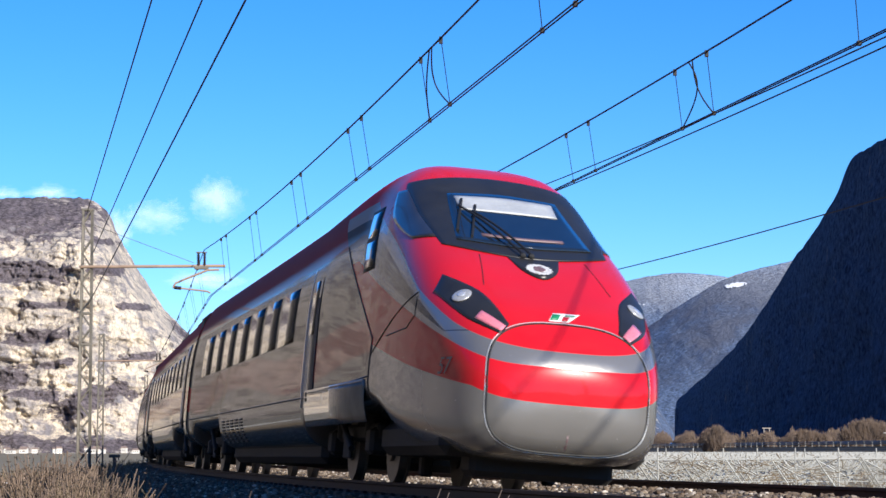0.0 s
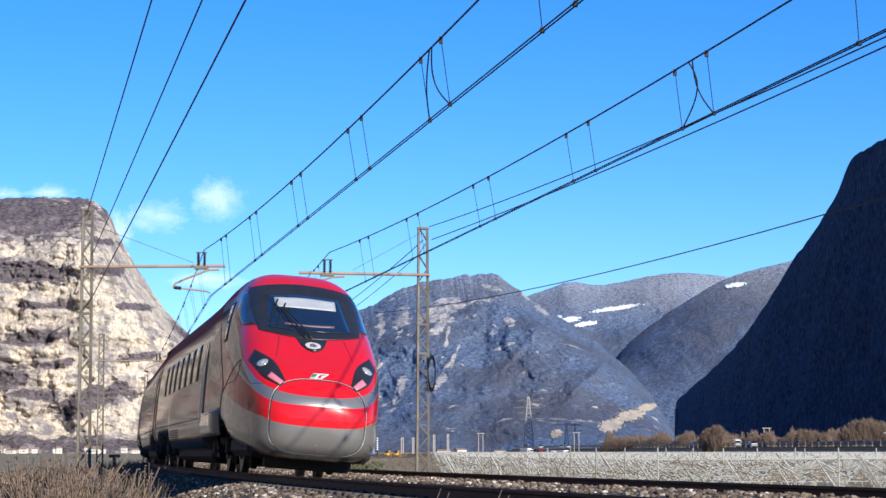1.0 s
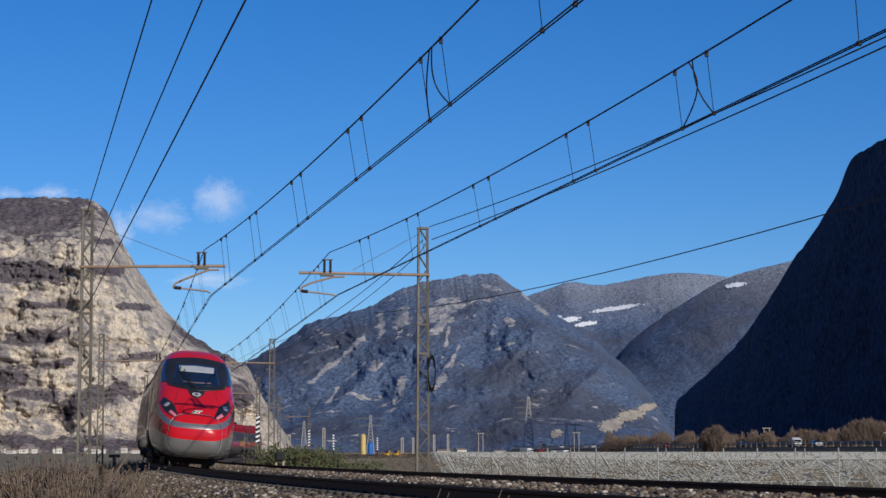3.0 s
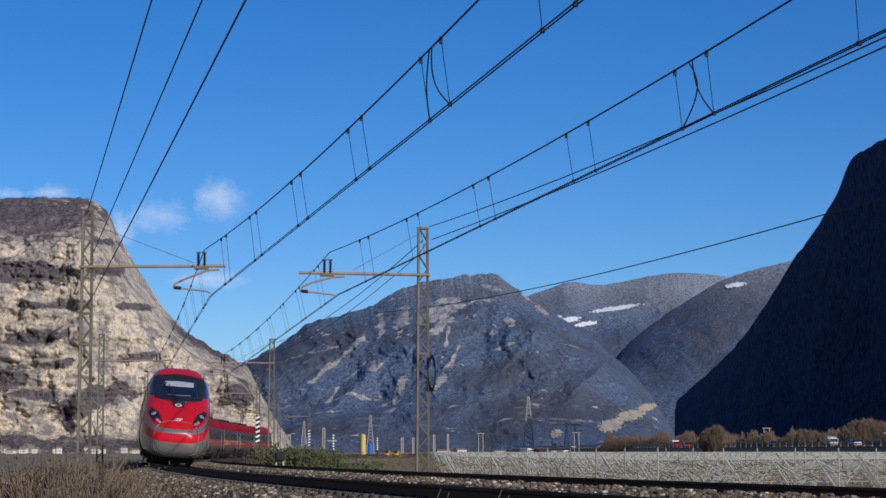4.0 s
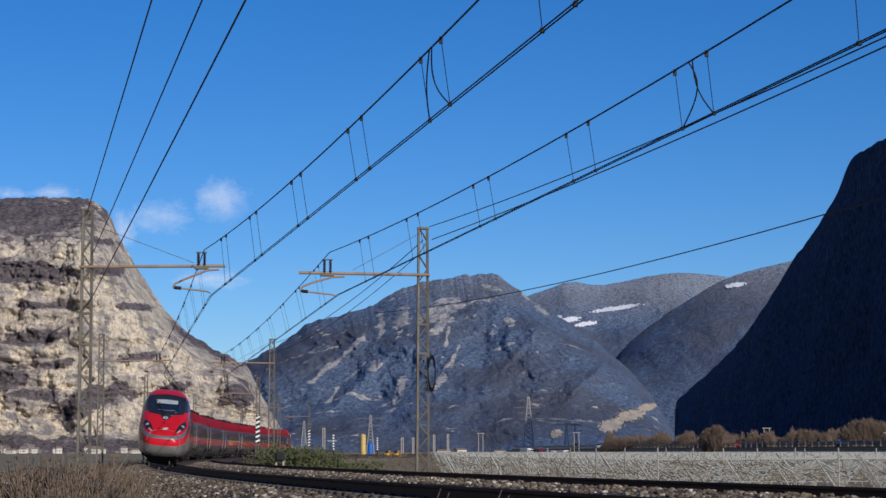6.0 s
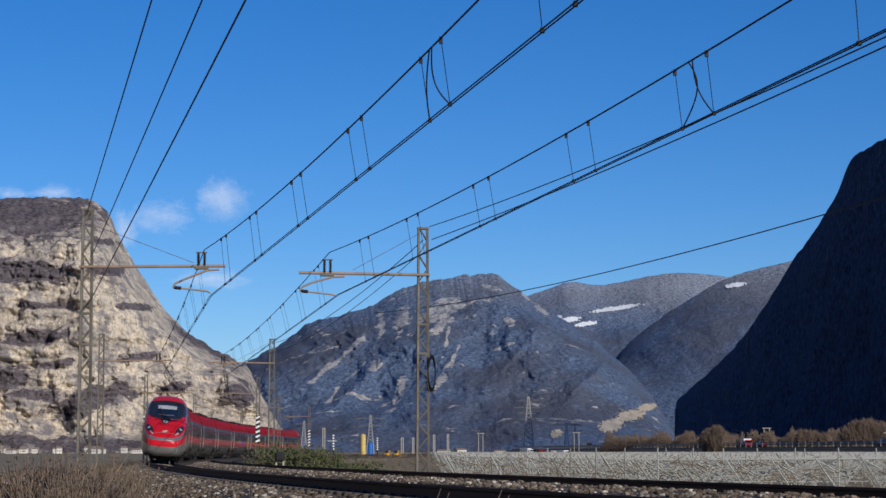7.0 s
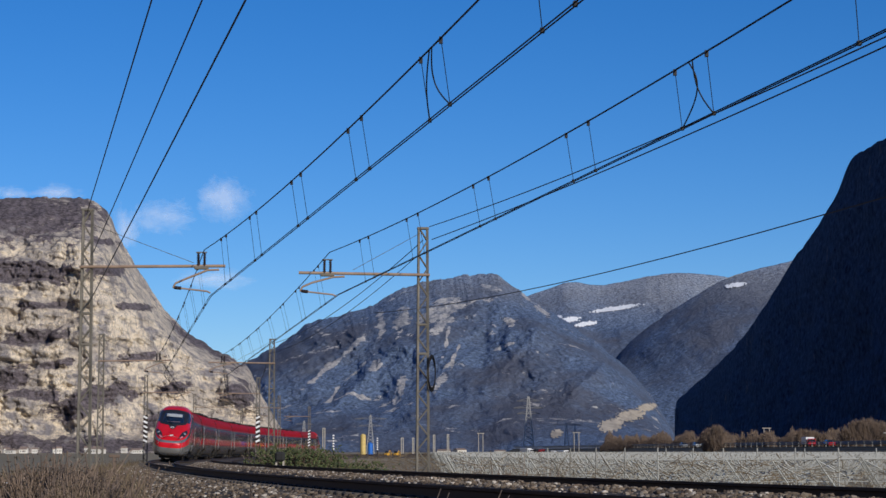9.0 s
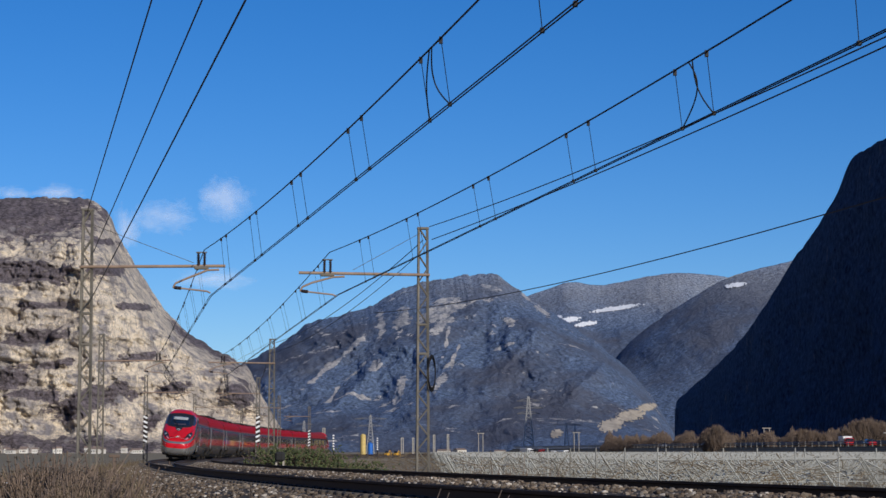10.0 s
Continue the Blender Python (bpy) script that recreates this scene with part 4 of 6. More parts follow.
def make_lead():
    car = new("train_car")
    tagged(car, "red and grey high-speed train nose car on the rails", "train car")
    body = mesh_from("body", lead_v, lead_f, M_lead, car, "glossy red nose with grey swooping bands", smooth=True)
    # windscreen, its black surround and the round badge plate
    half = [(2.60, 0.84), (2.68, 0.96), (2.9, 1.01), (3.3, 1.06), (3.6, 1.06), (3.76, 1.00), (3.84, 0.94)]
    grid = []
    for j in range(41):
        v, row = j / 40, []
        for i in range(41):
            x = i / 20 - 1
            z = (2.60 + 0.13 * x * x) * (1 - v) + (3.84 - 0.13 * x * x) * v
            row.append(skin_front(x * soft_interp(z, half), z, 0.010))
        grid.append(row)
    mask = sheet(grid, 0.02, "windscreen_surround", M_black, car, "black glossy windscreen surround")
    # dark corner glass that runs back on both flanks of the cab
    for side in (-1, 1):
        grid = []
        for z in np.linspace(2.84, 3.60, 16):
            y0 = skin_front(side * (soft_interp(z, half) + 0.012), z, 0).y
            y1 = max(y0 + 0.02, soft_interp(z, [(2.84, 2.95), (3.0, 3.5), (3.2, 4.0), (3.4, 4.25), (3.6, 4.45)]))
            grid.append([skin_side(side, y0 + (y1 - y0) * u, z, 0.009) for u in np.linspace(0, 1, 8)])
        sheet(grid, 0.02, "corner_glass", M_window, car, "dark blue glossy corner glass", (side, 0, 0))
        bm = bmesh.new()
        tube(bm, [skin_front(side * (0.62 + 0.10 * u), 2.62 - 0.42 * u, 0.0) for u in np.linspace(0, 1, 8)], 0.006, 5)
        part("hood_seam", bm, M_seam, car)
    front_patch([(-0.30, 2.61), (-0.20, 2.43), (0, 2.33), (0.20, 2.43), (0.30, 2.61)], [(-0.30, 2.64), (-0.12, 2.68), (0, 2.68), (0.12, 2.68), (0.30, 2.64)], 14, 4, 0.009, "badge_plate", M_black, mask)
    gl = front_patch([(-0.80, 2.80), (0, 2.75), (0.80, 2.80)], [(-0.68, 3.52), (0, 3.57), (0.68, 3.52)], 20, 14, 0.018, "windscreen", M_glass, car, "dark tinted curved windscreen")
    front_patch([(-0.60, 3.27), (0, 3.27), (0.60, 3.27)], [(-0.61, 3.48), (0, 3.51), (0.61, 3.48)], 14, 6, 0.024, "sun_blind", M_blind, gl, "pale lowered sun blind")
    front_patch([(-0.48, 2.88), (0, 2.86), (0.5, 2.88)], [(-0.48, 2.92), (0, 2.90), (0.5, 2.92)], 10, 1, 0.024, "dashboard_edge", M_number, gl)
    # emblem disc
    bm = bmesh.new()
    cpt = skin_front(0, 2.46, 0.012)
    nrm = (skin_front(0.05, 2.46, 0) - skin_front(-0.05, 2.46, 0)).cross(skin_front(0, 2.51, 0) - skin_front(0, 2.41, 0)).normalized()
    rot = nrm.to_track_quat("Z", "Y").to_matrix().to_4x4()
    teeth = [bm.verts.new(Matrix.Translation(cpt) @ rot @ Vector(((0.158 if k % 2 else 0.140) * math.cos(k * math.tau / 32), (0.158 if k % 2 else 0.140) * math.sin(k * math.tau / 32), 0.004))) for k in range(32)]
    bm.faces.new(teeth)
    r = bmesh.ops.extrude_face_region(bm, geom=bm.faces[:])
    disc = part("badge", bm, M_white, car, "white toothed round badge")
    bm = bmesh.new()
    for k in range(5):
        a = k * math.tau / 5
        bmesh.ops.create_cone(bm, cap_ends=True, segments=10, radius1=0.035, radius2=0.03, depth=0.01, matrix=Matrix.Translation(cpt) @ rot @ Matrix.Translation((0.04 * math.cos(a), 0.045 * math.sin(a), 0.01)))
    part("badge_mark", bm, M_number, disc)
    # lamps
    for sx in (-1, 1):
        lo = [(sx * 0.70, 1.60), (sx * 0.98, 1.77), (sx * 1.20, 2.10)]
        hi = [(sx * 0.60, 1.72), (sx * 0.77, 2.08), (sx * 1.09, 2.31)]
        cl = front_patch(lo, hi, 14, 8, 0.010, "headlight", M_black, car, "dark headlight cluster behind glass")
        front_patch([(sx * 0.70, 1.63), (sx * 0.82, 1.70), (sx * 0.92, 1.77)], [(sx * 0.64, 1.69), (sx * 0.74, 1.78), (sx * 0.84, 1.86)], 8, 3, 0.016, "tail_lamp", M_redlens, cl, "pink and white lamp strip")
        p = skin_front(sx * 0.98, 2.04, 0.012)
        n = (p - skin_front(sx * 0.98, 2.04, 0.0)).normalized()
        for rad, mat, up, nm in ((0.115, M_trim_highlight, 0.0, "bezel"), (0.085, M_black, 0.006, "reflector"), (0.05, M_lens, 0.02, "lens")):
            bm = bmesh.new()
            bmesh.ops.create_uvsphere(bm, u_segments=20, v_segments=8, radius=rad, matrix=Matrix.Translation(p + n * up) @ n.to_track_quat("Z", "Y").to_matrix().to_4x4() @ Matrix.Diagonal((1, 1, 0.18, 1)))
            part(nm, bm, mat, cl, smooth=True)
    # lower cover with its seam and centre crease
    # the second, paler tube is the seam's highlight put into shape
    for grow, mat, rr, nm, off in ((0.0, M_seam, 0.012, "cover_seam", 0.0), (0.018, M_trim_highlight, 0.008, "cover_edge_highlight", -0.002)):
        bm = bmesh.new()
        pts = []
        for k in range(73):
            a = math.tau * k / 72
            c, s = math.cos(a), math.sin(a)
            e = 2 / 3.6
            x = (0.87 + grow) * math.copysign(abs(c) ** e, c)
            z = 1.02 + (0.66 + grow if s > 0 else 0.61 + grow) * math.copysign(abs(s) ** e, s)
            z += 0.09 * (1 - (x / 0.9) ** 2) if s > 0 else 0
            pts.append(skin_front(x, z, off))
        tube(bm, pts, rr)
        part(nm, bm, mat, car)
    front_patch([(-0.02, 0.42), (-0.005, 0.44), (0.012, 0.46)], [(-0.01, 0.60), (-0.004, 0.60), (0.004, 0.60)], 4, 3, 0.002, "crease", M_number, car)
    # emblem of three slanted strokes, green, white and red
    em = front_patch([(-0.16, 1.80), (-0.02, 1.80), (0.06, 1.80)], [(-0.08, 1.90), (0.08, 1.905), (0.22, 1.905)], 8, 3, 0.006, "emblem", M_white, car, "white, green and red slanted emblem")
    front_patch([(-0.14, 1.812), (-0.10, 1.812), (-0.055, 1.812)], [(-0.09, 1.885), (-0.05, 1.885), (0.0, 1.885)], 3, 2, 0.010, "emblem_stroke", M_green, em)
    front_patch([(-0.02, 1.808), (0.01, 1.808), (0.045, 1.808)], [(0.02, 1.862), (0.05, 1.862), (0.09, 1.862)], 3, 2, 0.010, "emblem_stroke", M_emred, em)
    front_patch([(0.04, 1.868), (0.10, 1.868), (0.14, 1.868)], [(0.05, 1.885), (0.12, 1.885), (0.18, 1.885)], 3, 1, 0.010, "emblem_stroke", M_green, em)
    # wipers
    for x0, x1, z1 in ((-0.12, -0.62, 3.30), (-0.02, -0.48, 3.22)):
        bm = bmesh.new()
        tube(bm, [skin_front(x0 + (x1 - x0) * u, 2.62 + (z1 - 2.62) * u, 0.05 + 0.04 * math.sin(u * 3.1)) for u in np.linspace(0, 1, 9)], 0.014, 6)
        tube(bm, [skin_front(x1 + 0.08 - 0.22 * u, z1 + 0.12 - 0.5 * u, 0.035) for u in np.linspace(0, 1, 6)], 0.018, 6)
        bmesh.ops.create_uvsphere(bm, u_segments=8, v_segments=6, radius=0.04, matrix=Matrix.Translation(skin_front(x0, 2.62, 0.03)))
        part("wiper", bm, M_seam, car, "black windscreen wiper")
    # seams and hatches on the flanks
    for side in (-1, 1):
        seam_line([(6.5, 3.08), (3.78, 1.70), (3.82, 0.92)], side, 0.012, "flank_seam", M_seam, car)
        seam_line([(1.9, 2.12), (2.4, 1.98), (3.2, 1.72), (3.78, 1.50)], side, 0.010, "flank_seam", M_seam, car)
        seam_line([(1.9, 2.1), (1.85, 1.85), (2.1, 1.72), (3.0, 1.68)], side, 0.008, "flank_seam", M_seam, car)
        seam_line([(3.85, 1.24), (9, 1.12), (18, 1.12), (26.8, 1.12)], side, 0.011, "flank_seam", M_seam, car)
        grid = [[skin_side(side, 4.30 + 0.42 * v + u * 0.72, 2.60 + 0.84 * v, 0.006) for u in np.linspace(0, 1, 4)] for v in np.linspace(0, 1, 8)]
        cab = sheet(grid, 0.02, "cab_window", M_seam, car, "small upright cab side window", (side, 0, 0))
        for v0, v1 in ((0.06, 0.46), (0.54, 0.94)):
            grid = [[skin_side(side, 4.30 + 0.42 * v + (0.12 + 0.76 * u) * 0.72, 2.60 + 0.84 * v, 0.011) for u in np.linspace(0, 1, 3)] for v in np.linspace(v0, v1, 4)]
            sheet(grid, 0.02, "pane", M_glass, cab, "", (side, 0, 0))
        for g in range(5):
            for k in range(8):
                flat_side(side, 16.2 + g * 0.72, 16.7 + g * 0.72, 0.55 + k * 0.055, 0.58 + k * 0.055, 0.004, "grille_slot", M_seam, car, 1)
        fairing = flat_side(side, 4.05, 8.75, 0.70, 1.21, 0.012, "bogie_fairing", M_fair, car, 6)
        flat_side(side, 4.08, 8.72, 1.185, 1.215, 0.02, "ledge", M_pillar, fairing, 1, "pale upper ledge of the fairing")
    coach_fittings(car, 10.3, 24.6, (8.6,))
    bogie(car, 6.5), bogie(car, 23.0)
    bm = bmesh.new()
    box(bm, (2.3, 3.4, 0.4), (0, 2.6, 0.52), bevel=0.1)
    box(bm, (2.2, 11.0, 0.5), (0, 14.5, 0.45), bevel=0.1)
    box(bm, (1.6, 0.5, 0.35), (0, 1.2, 0.30), bevel=0.06)
    for sx in (-0.75, 0.75):
        box(bm, (0.14, 0.2, 0.3), (sx, 3.4, 0.24), bevel=0.03)
    part("underframe", bm, M_under, car)
    bm = bmesh.new()
    box(bm, (2.5, 0.8, 3.0), (0, LEAD_LEN, 2.2), bevel=0.15)
    part("gangway", bm, M_seam, car, "dark rubber gangway bellows")
    number = bpy.data.curves.new("number", "FONT")
    number.body, number.size, number.resolution_u = "57", 0.26, 3
    tmp = bpy.data.objects.new("number", number)
    scene.collection.objects.link(tmp)
    bpy.context.view_layer.update()
    me = bpy.data.meshes.new_from_object(tmp.evaluated_get(bpy.context.evaluated_depsgraph_get()))
    bpy.data.objects.remove(tmp)
    for vtx in me.vertices:
        q = vtx.co
        vtx.co = skin_side(-1, 0.98 - q.x - q.y * 0.25, 1.17 + q.y, 0.014)
    part_mesh("fleet_number", me, M_number, car, "faint grey figures 57")
    return car


def make_mid():
    car = new("train_car")
    tagged(car, "grey and red high-speed coach with dark window band", "train car")
    mesh_from("body", mid_v, mid_f, M_mid, car, smooth=True)
    coach_fittings(car, 3.6, MID_LEN - 3.6, (2.2, MID_LEN - 2.2))
    for side in (-1, 1):
        flat_side(side, 0.42, MID_LEN - 0.42, 1.10, 1.125, 0.005, "skirt_seam", M_seam, car, 1)
    bogie(car, 3.8), bogie(car, MID_LEN - 4.3)
    bm = bmesh.new()
    box(bm, (2.2, 11.0, 0.5), (0, 13, 0.45), bevel=0.1)
    part("underframe", bm, M_under, car)
    bm = bmesh.new()
    box(bm, (2.5, 0.8, 3.0), (0, MID_LEN, 2.2), bevel=0.15)
    part("gangway", bm, M_seam, car, "dark rubber gangway bellows")
    bm = bmesh.new()
    box(bm, (1.5, 4.0, 0.28), (0, 9, 4.1), bevel=0.1)
    part("roof_unit", bm, M_under, car, "dark roof equipment box")
    bm = bmesh.new()
    box(bm, (1.5, 3.0, 0.25), (0, 17, 4.1), bevel=0.1)
    part("roof_unit", bm, M_under, car, "dark roof equipment box")
    return car


lead = make_lead()
mid = make_mid()
cars = [lead, mid] + [copy_thing(mid, Matrix.Identity(4)) for _ in range(5)] + [copy_thing(lead, Matrix.Identity(4))]
cars[-1]["label"] = "red and grey tail car of the high-speed train"
for c in cars:
    tagged(c, group="cars of the high-speed train")


def train_s(t):
    return s_at(20.4) + 15.889 * t - 0.1615 * t * t


def car_pose(s, length, turned):
    a, b = beside(s + 5, 0), beside(s + length - 5, 0)
    d = (b - a).normalized()
    m = Matrix.Translation(a - d * 5) @ d.to_track_quat("Y", "Z").to_matrix().to_4x4() @ pose(0, 0, 0, 0, CANT, 0)
    return m @ pose(0, length, 0, 0, 0, 180) if turned else m


def train_rows(i):
    rows = []
    start = 0 if i == 0 else LEAD_LEN + (i - 1) * MID_LEN
    for k in range(0, 41):
        t = k * 0.25
        rows.append((t, car_pose(train_s(t) + start, LEAD_LEN if i in (0, 7) else MID_LEN, i == 7)))
    return rows


def wheel_rows(w):
    """A wheelset turns as its car rolls away."""
    home = w.location.copy()
    return [(k / 30, Matrix.Translation(home) @ Matrix.Rotation(-(train_s(k / 30) - train_s(0)) / 0.46, 4, "X")) for k in range(301)]
# ---- stones of the track bed ----
rng = np.random.default_rng(5)
_phi = (1 + 5 ** 0.5) / 2
ICO = np.array([(-1, _phi, 0), (1, _phi, 0), (-1, -_phi, 0), (1, -_phi, 0), (0, -1, _phi), (0, 1, _phi), (0, -1, -_phi), (0, 1, -_phi), (_phi, 0, -1), (_phi, 0, 1), (-_phi, 0, -1), (-_phi, 0, 1)]) / 1.9
ICO_F = np.array([(0, 11, 5), (0, 5, 1), (0, 1, 7), (0, 7, 10), (0, 10, 11), (1, 5, 9), (5, 11, 4), (11, 10, 2), (10, 7, 6), (7, 1, 8), (3, 9, 4), (3, 4, 2), (3, 2, 6), (3, 6, 8), (3, 8, 9), (4, 9, 5), (2, 4, 11), (6, 2, 10), (8, 6, 7), (9, 8, 1)])
BED = [(-3.9, -1.0), (-1.8, -0.22), (-1.3, -0.13), (-0.9, -0.14), (1.3, -0.28), (1.8, -0.24), (GAP - 1.9, -0.10), (GAP - 1.2, -0.045), (GAP - 0.85, -0.10), (GAP + 1.3, -0.29), (GAP + 1.8, -0.36)]


def stone_spots(count, y0, y1, o0, o1):
    y = y0 + (y1 - y0) * rng.random(count) ** 1.5
    off = rng.uniform(o0, o1, count)
    x = np.interp(y, _ty, _tx)
    k = np.interp(y, _ty, _tk)
    n = np.hypot(1, k)
    zz = np.array([rail_z(v) for v in y]) + np.interp(off, [b[0] for b in BED], [b[1] for b in BED])
    return np.stack([x + off / n, y - off * k / n, zz], 1), off


def rock_meshes(n):
    out = []
    for i in range(n):
        v = ICO * rng.uniform(0.75, 1.2, (12, 1)) * np.array([1.0, rng.uniform(0.6, 0.9), rng.uniform(0.5, 0.8)])
        out.append(v)
    return out


SHAPES = rock_meshes(12)


def stones(name, spots, size, label):
    n = len(spots)
    sh = np.stack(SHAPES)[rng.integers(0, 12, n)]
    a = rng.uniform(0, math.tau, n)
    c, s_ = np.cos(a)[:, None], np.sin(a)[:, None]
    sc = (size * rng.uniform(0.6, 1.45, n))[:, None]
    v = np.stack([(sh[:, :, 0] * c - sh[:, :, 1] * s_) * sc, (sh[:, :, 0] * s_ + sh[:, :, 1] * c) * sc, sh[:, :, 2] * sc], 2) + spots[:, None, :]
    f = (ICO_F[None] + (np.arange(n) * 12)[:, None, None]).reshape(-1, 3)
    me = bpy.data.meshes.new(name)
    me.from_pydata(v.reshape(-1, 3).tolist(), [], f.tolist())
    ob = part_mesh(name, me, M_ballast)
    return tagged(ob, label, "ballast", kind="stuff")


spots, off = stone_spots(66000, 13, 125, -3.4, GAP + 2.2)
on_rail = np.minimum.reduce([np.abs(off - q) for q in (-0.753, 0.753, GAP - 0.753, GAP + 0.753)]) < 0.10
spots[:, 2] += rng.uniform(-0.03, 0.02, len(spots))
stones("ballast_stones", spots[~on_rail], 0.042, "grey and brown crushed ballast stones")
near, off = stone_spots(300, 14, 24, -3.2, -0.95)
proto = []
for v in SHAPES:
    me = bpy.data.meshes.new("stone")
    me.from_pydata((v * 0.05).tolist(), [], ICO_F.tolist())
    me.materials.append(M_ballast)
    proto.append(me)
for i, p in enumerate(near):
    ob = new("stone", proto[i % 12])
    ob.parent = bed
    ob.matrix_basis = Matrix.Translation(p) @ Matrix.Rotation(float(rng.uniform(0, 6)), 4, "Z")

# ---- dry grass and weeds on the bank ----
M_straw = random_tint("dry_straw", [(0.23, 0.165, 0.09), (0.33, 0.255, 0.155), (0.165, 0.115, 0.065), (0.12, 0.085, 0.055), (0.28, 0.205, 0.115)], relief=0)
M_twig = random_tint("bare_brown_twigs", [(0.20, 0.14, 0.10), (0.28, 0.20, 0.145), (0.16, 0.115, 0.09), (0.34, 0.25, 0.185)], relief=0)
M_leaf = random_tint("dark_green_leaves", [(0.07, 0.10, 0.03), (0.12, 0.155, 0.05), (0.05, 0.072, 0.024), (0.17, 0.175, 0.075)], relief=0)


def grass(name, label, n, place, h0, h1, bend, r):
    """Blades of three segments each."""
    verts, faces = [], []
    base = np.array([place() for _ in range(n)])
    h = rng.uniform(h0, h1, n) * rng.uniform(0.6, 1.0, n)
    a = rng.uniform(0, math.tau, n)
    lean = rng.uniform(0.1, bend, n)
    way = np.stack([np.cos(a), np.sin(a), np.zeros(n)], 1)
    p = base
    for k, (u0, u1) in enumerate(((0, 0.4), (0.4, 0.75), (0.75, 1.0))):
        q = base + way * (lean * h * u1 ** 2)[:, None] + np.stack([np.zeros(n), np.zeros(n), h * u1], 1)
        bars(p, q, r * (1 - 0.28 * k), verts, faces)
        p = q
    return tagged(mesh_from(name, verts, faces, M_straw), label, "grass", kind="stuff")


def bank_spot(x0, x1, y0, y1):
    def f():
        y = rng.uniform(y0, y1)
        x = rng.uniform(x0, x1) * y
        return (x, y, ground_z(x, y) - 0.03)
    return f


grass("dry_grass", "tall dry brown grass on the railway bank", 1500, bank_spot(-0.212, -0.170, 10, 26), 0.5, 1.25, 0.5, 0.004)
grass("dry_grass", "tall dry brown grass on the railway bank", 1800, bank_spot(-0.26, -0.14, 14, 40), 0.3, 0.8, 0.6, 0.005)
grass("dry_grass", "short straw tufts beside the ballast", 900, bank_spot(-0.17, -0.02, 11, 17), 0.1, 0.5, 0.8, 0.004)
grass("dry_grass", "brown weeds beyond the far track", 5000, lambda: (lambda y, o: (lambda q: (q.x, q.y, ground_z(q.x, q.y) - 0.05))(beside(s_at(y), o)))(rng.uniform(45, 190), GAP + rng.uniform(2.5, 9)), 0.3, 1.0, 0.7, 0.010)
grass("dry_grass", "pale dry grass on the low field", 5000, bank_spot(-0.26, -0.15, 40, 170), 0.3, 0.9, 0.7, 0.014)
for x, y, h in ((-0.17, 9.5, 1.07), (-0.13, 9.6, 1.05), (0.13, 9.8, 1.06), (0.17, 9.9, 1.03), (-1.12, 10, 1.05), (-1.02, 10.4, 0.98), (-1.85, 11, 1.15)):
    bm = bmesh.new()
    g = ground_z(x, y)
    ln = h - g
    tube(bm, [(x + 0.10 * u * u, y, g + ln * 0.86 * u) for u in np.linspace(0, 1, 6)], 0.0022, 4)
    tube(bm, [(x + 0.10 + 0.06 * u, y, g + ln * (0.86 + 0.14 * u)) for u in np.linspace(0, 1, 4)], 0.0035, 5)
    tagged(part("grass_stalk", bm, M_twig), "dry grass stalk with a seed head", "grass", "grass stalks")


def bramble(name, label, x, y, w, d, h, n, mat, size=0.03):
    """A shrub: stems that fork, and many small leaves or twig ends."""
    top = new(name)
    g = ground_z(x, y)
    verts, faces = [], []
    m = max(20, n // 12)
    a = np.stack([rng.normal(0, w * 0.25, m), rng.normal(0, d * 0.25, m), np.full(m, g)], 1)
    b = a + np.stack([rng.normal(0, w * 0.22, m), rng.normal(0, d * 0.2, m), rng.uniform(0.5, 1.0, m) * h], 1)
    bars(a, b, 0.012, verts, faces)
    c = b + np.stack([rng.normal(0, w * 0.1, m), rng.normal(0, d * 0.1, m), rng.uniform(-0.1, 0.3, m) * h], 1)
    bars(a * 0.4 + b * 0.6, c, 0.007, verts, faces)
    mesh_from("branchwork", verts, faces, M_twig, top)
    u = rng.random(n)
    k = rng.integers(0, m, n)
    p = a[k] + (b[k] - a[k]) * (0.25 + 0.85 * u)[:, None] + rng.normal(0, 0.10 * h, (n, 3))
    p[:, 2] = np.maximum(p[:, 2], g)
    q = p + rng.normal(0, size * 2.2, (n, 3))
    verts, faces = [], []
    bars(p, q, size, verts, faces)
    mesh_from("foliage", verts, faces, mat, top)
    top.location = (x, y, 0)
    return tagged(top, label, "shrub")


bramble("bush", "dark green bush beside the track", -7.5, 104, 2.9, 2.4, 1.55, 9000, M_leaf, 0.040)
bramble("bush", "low green bush beside the track", -5.4, 103, 2.9, 2.0, 1.35, 8000, M_leaf, 0.040)
M_bramble = random_tint("dark_bramble_twigs", [(0.05, 0.038, 0.03), (0.085, 0.062, 0.045), (0.035, 0.03, 0.025), (0.12, 0.085, 0.06)], relief=0)
for x, y, w, h in ((-5.9, 30, 1.3, 1.15), (-5.1, 28.5, 1.1, 0.85), (-6.5, 33, 1.4, 1.0), (-4.3, 26, 0.9, 0.55)):
    bramble("bush", "dark tangled bramble thicket on the railway bank", x, y, w, 2.0, h, 4600, M_bramble, 0.008)
bramble("bush", "brown bramble on the bank", -6.6, 36, 1.5, 2.5, 1.1, 900, M_twig, 0.012)
bramble("bush", "brown bramble on the bank", -4.7, 25, 0.9, 2.0, 0.8, 700, M_twig, 0.008)
for x, y, h in ((2.0, 62, 1.7), (1.1, 63, 1.5), (3.1, 64, 1.6), (1.6, 66, 1.2), (-1.6, 70, 1.0)):
    bramble("bush", "bare leafless shrub beside the vineyard", x, y, 1.2, 0.8, h, 260, M_twig, 0.010)

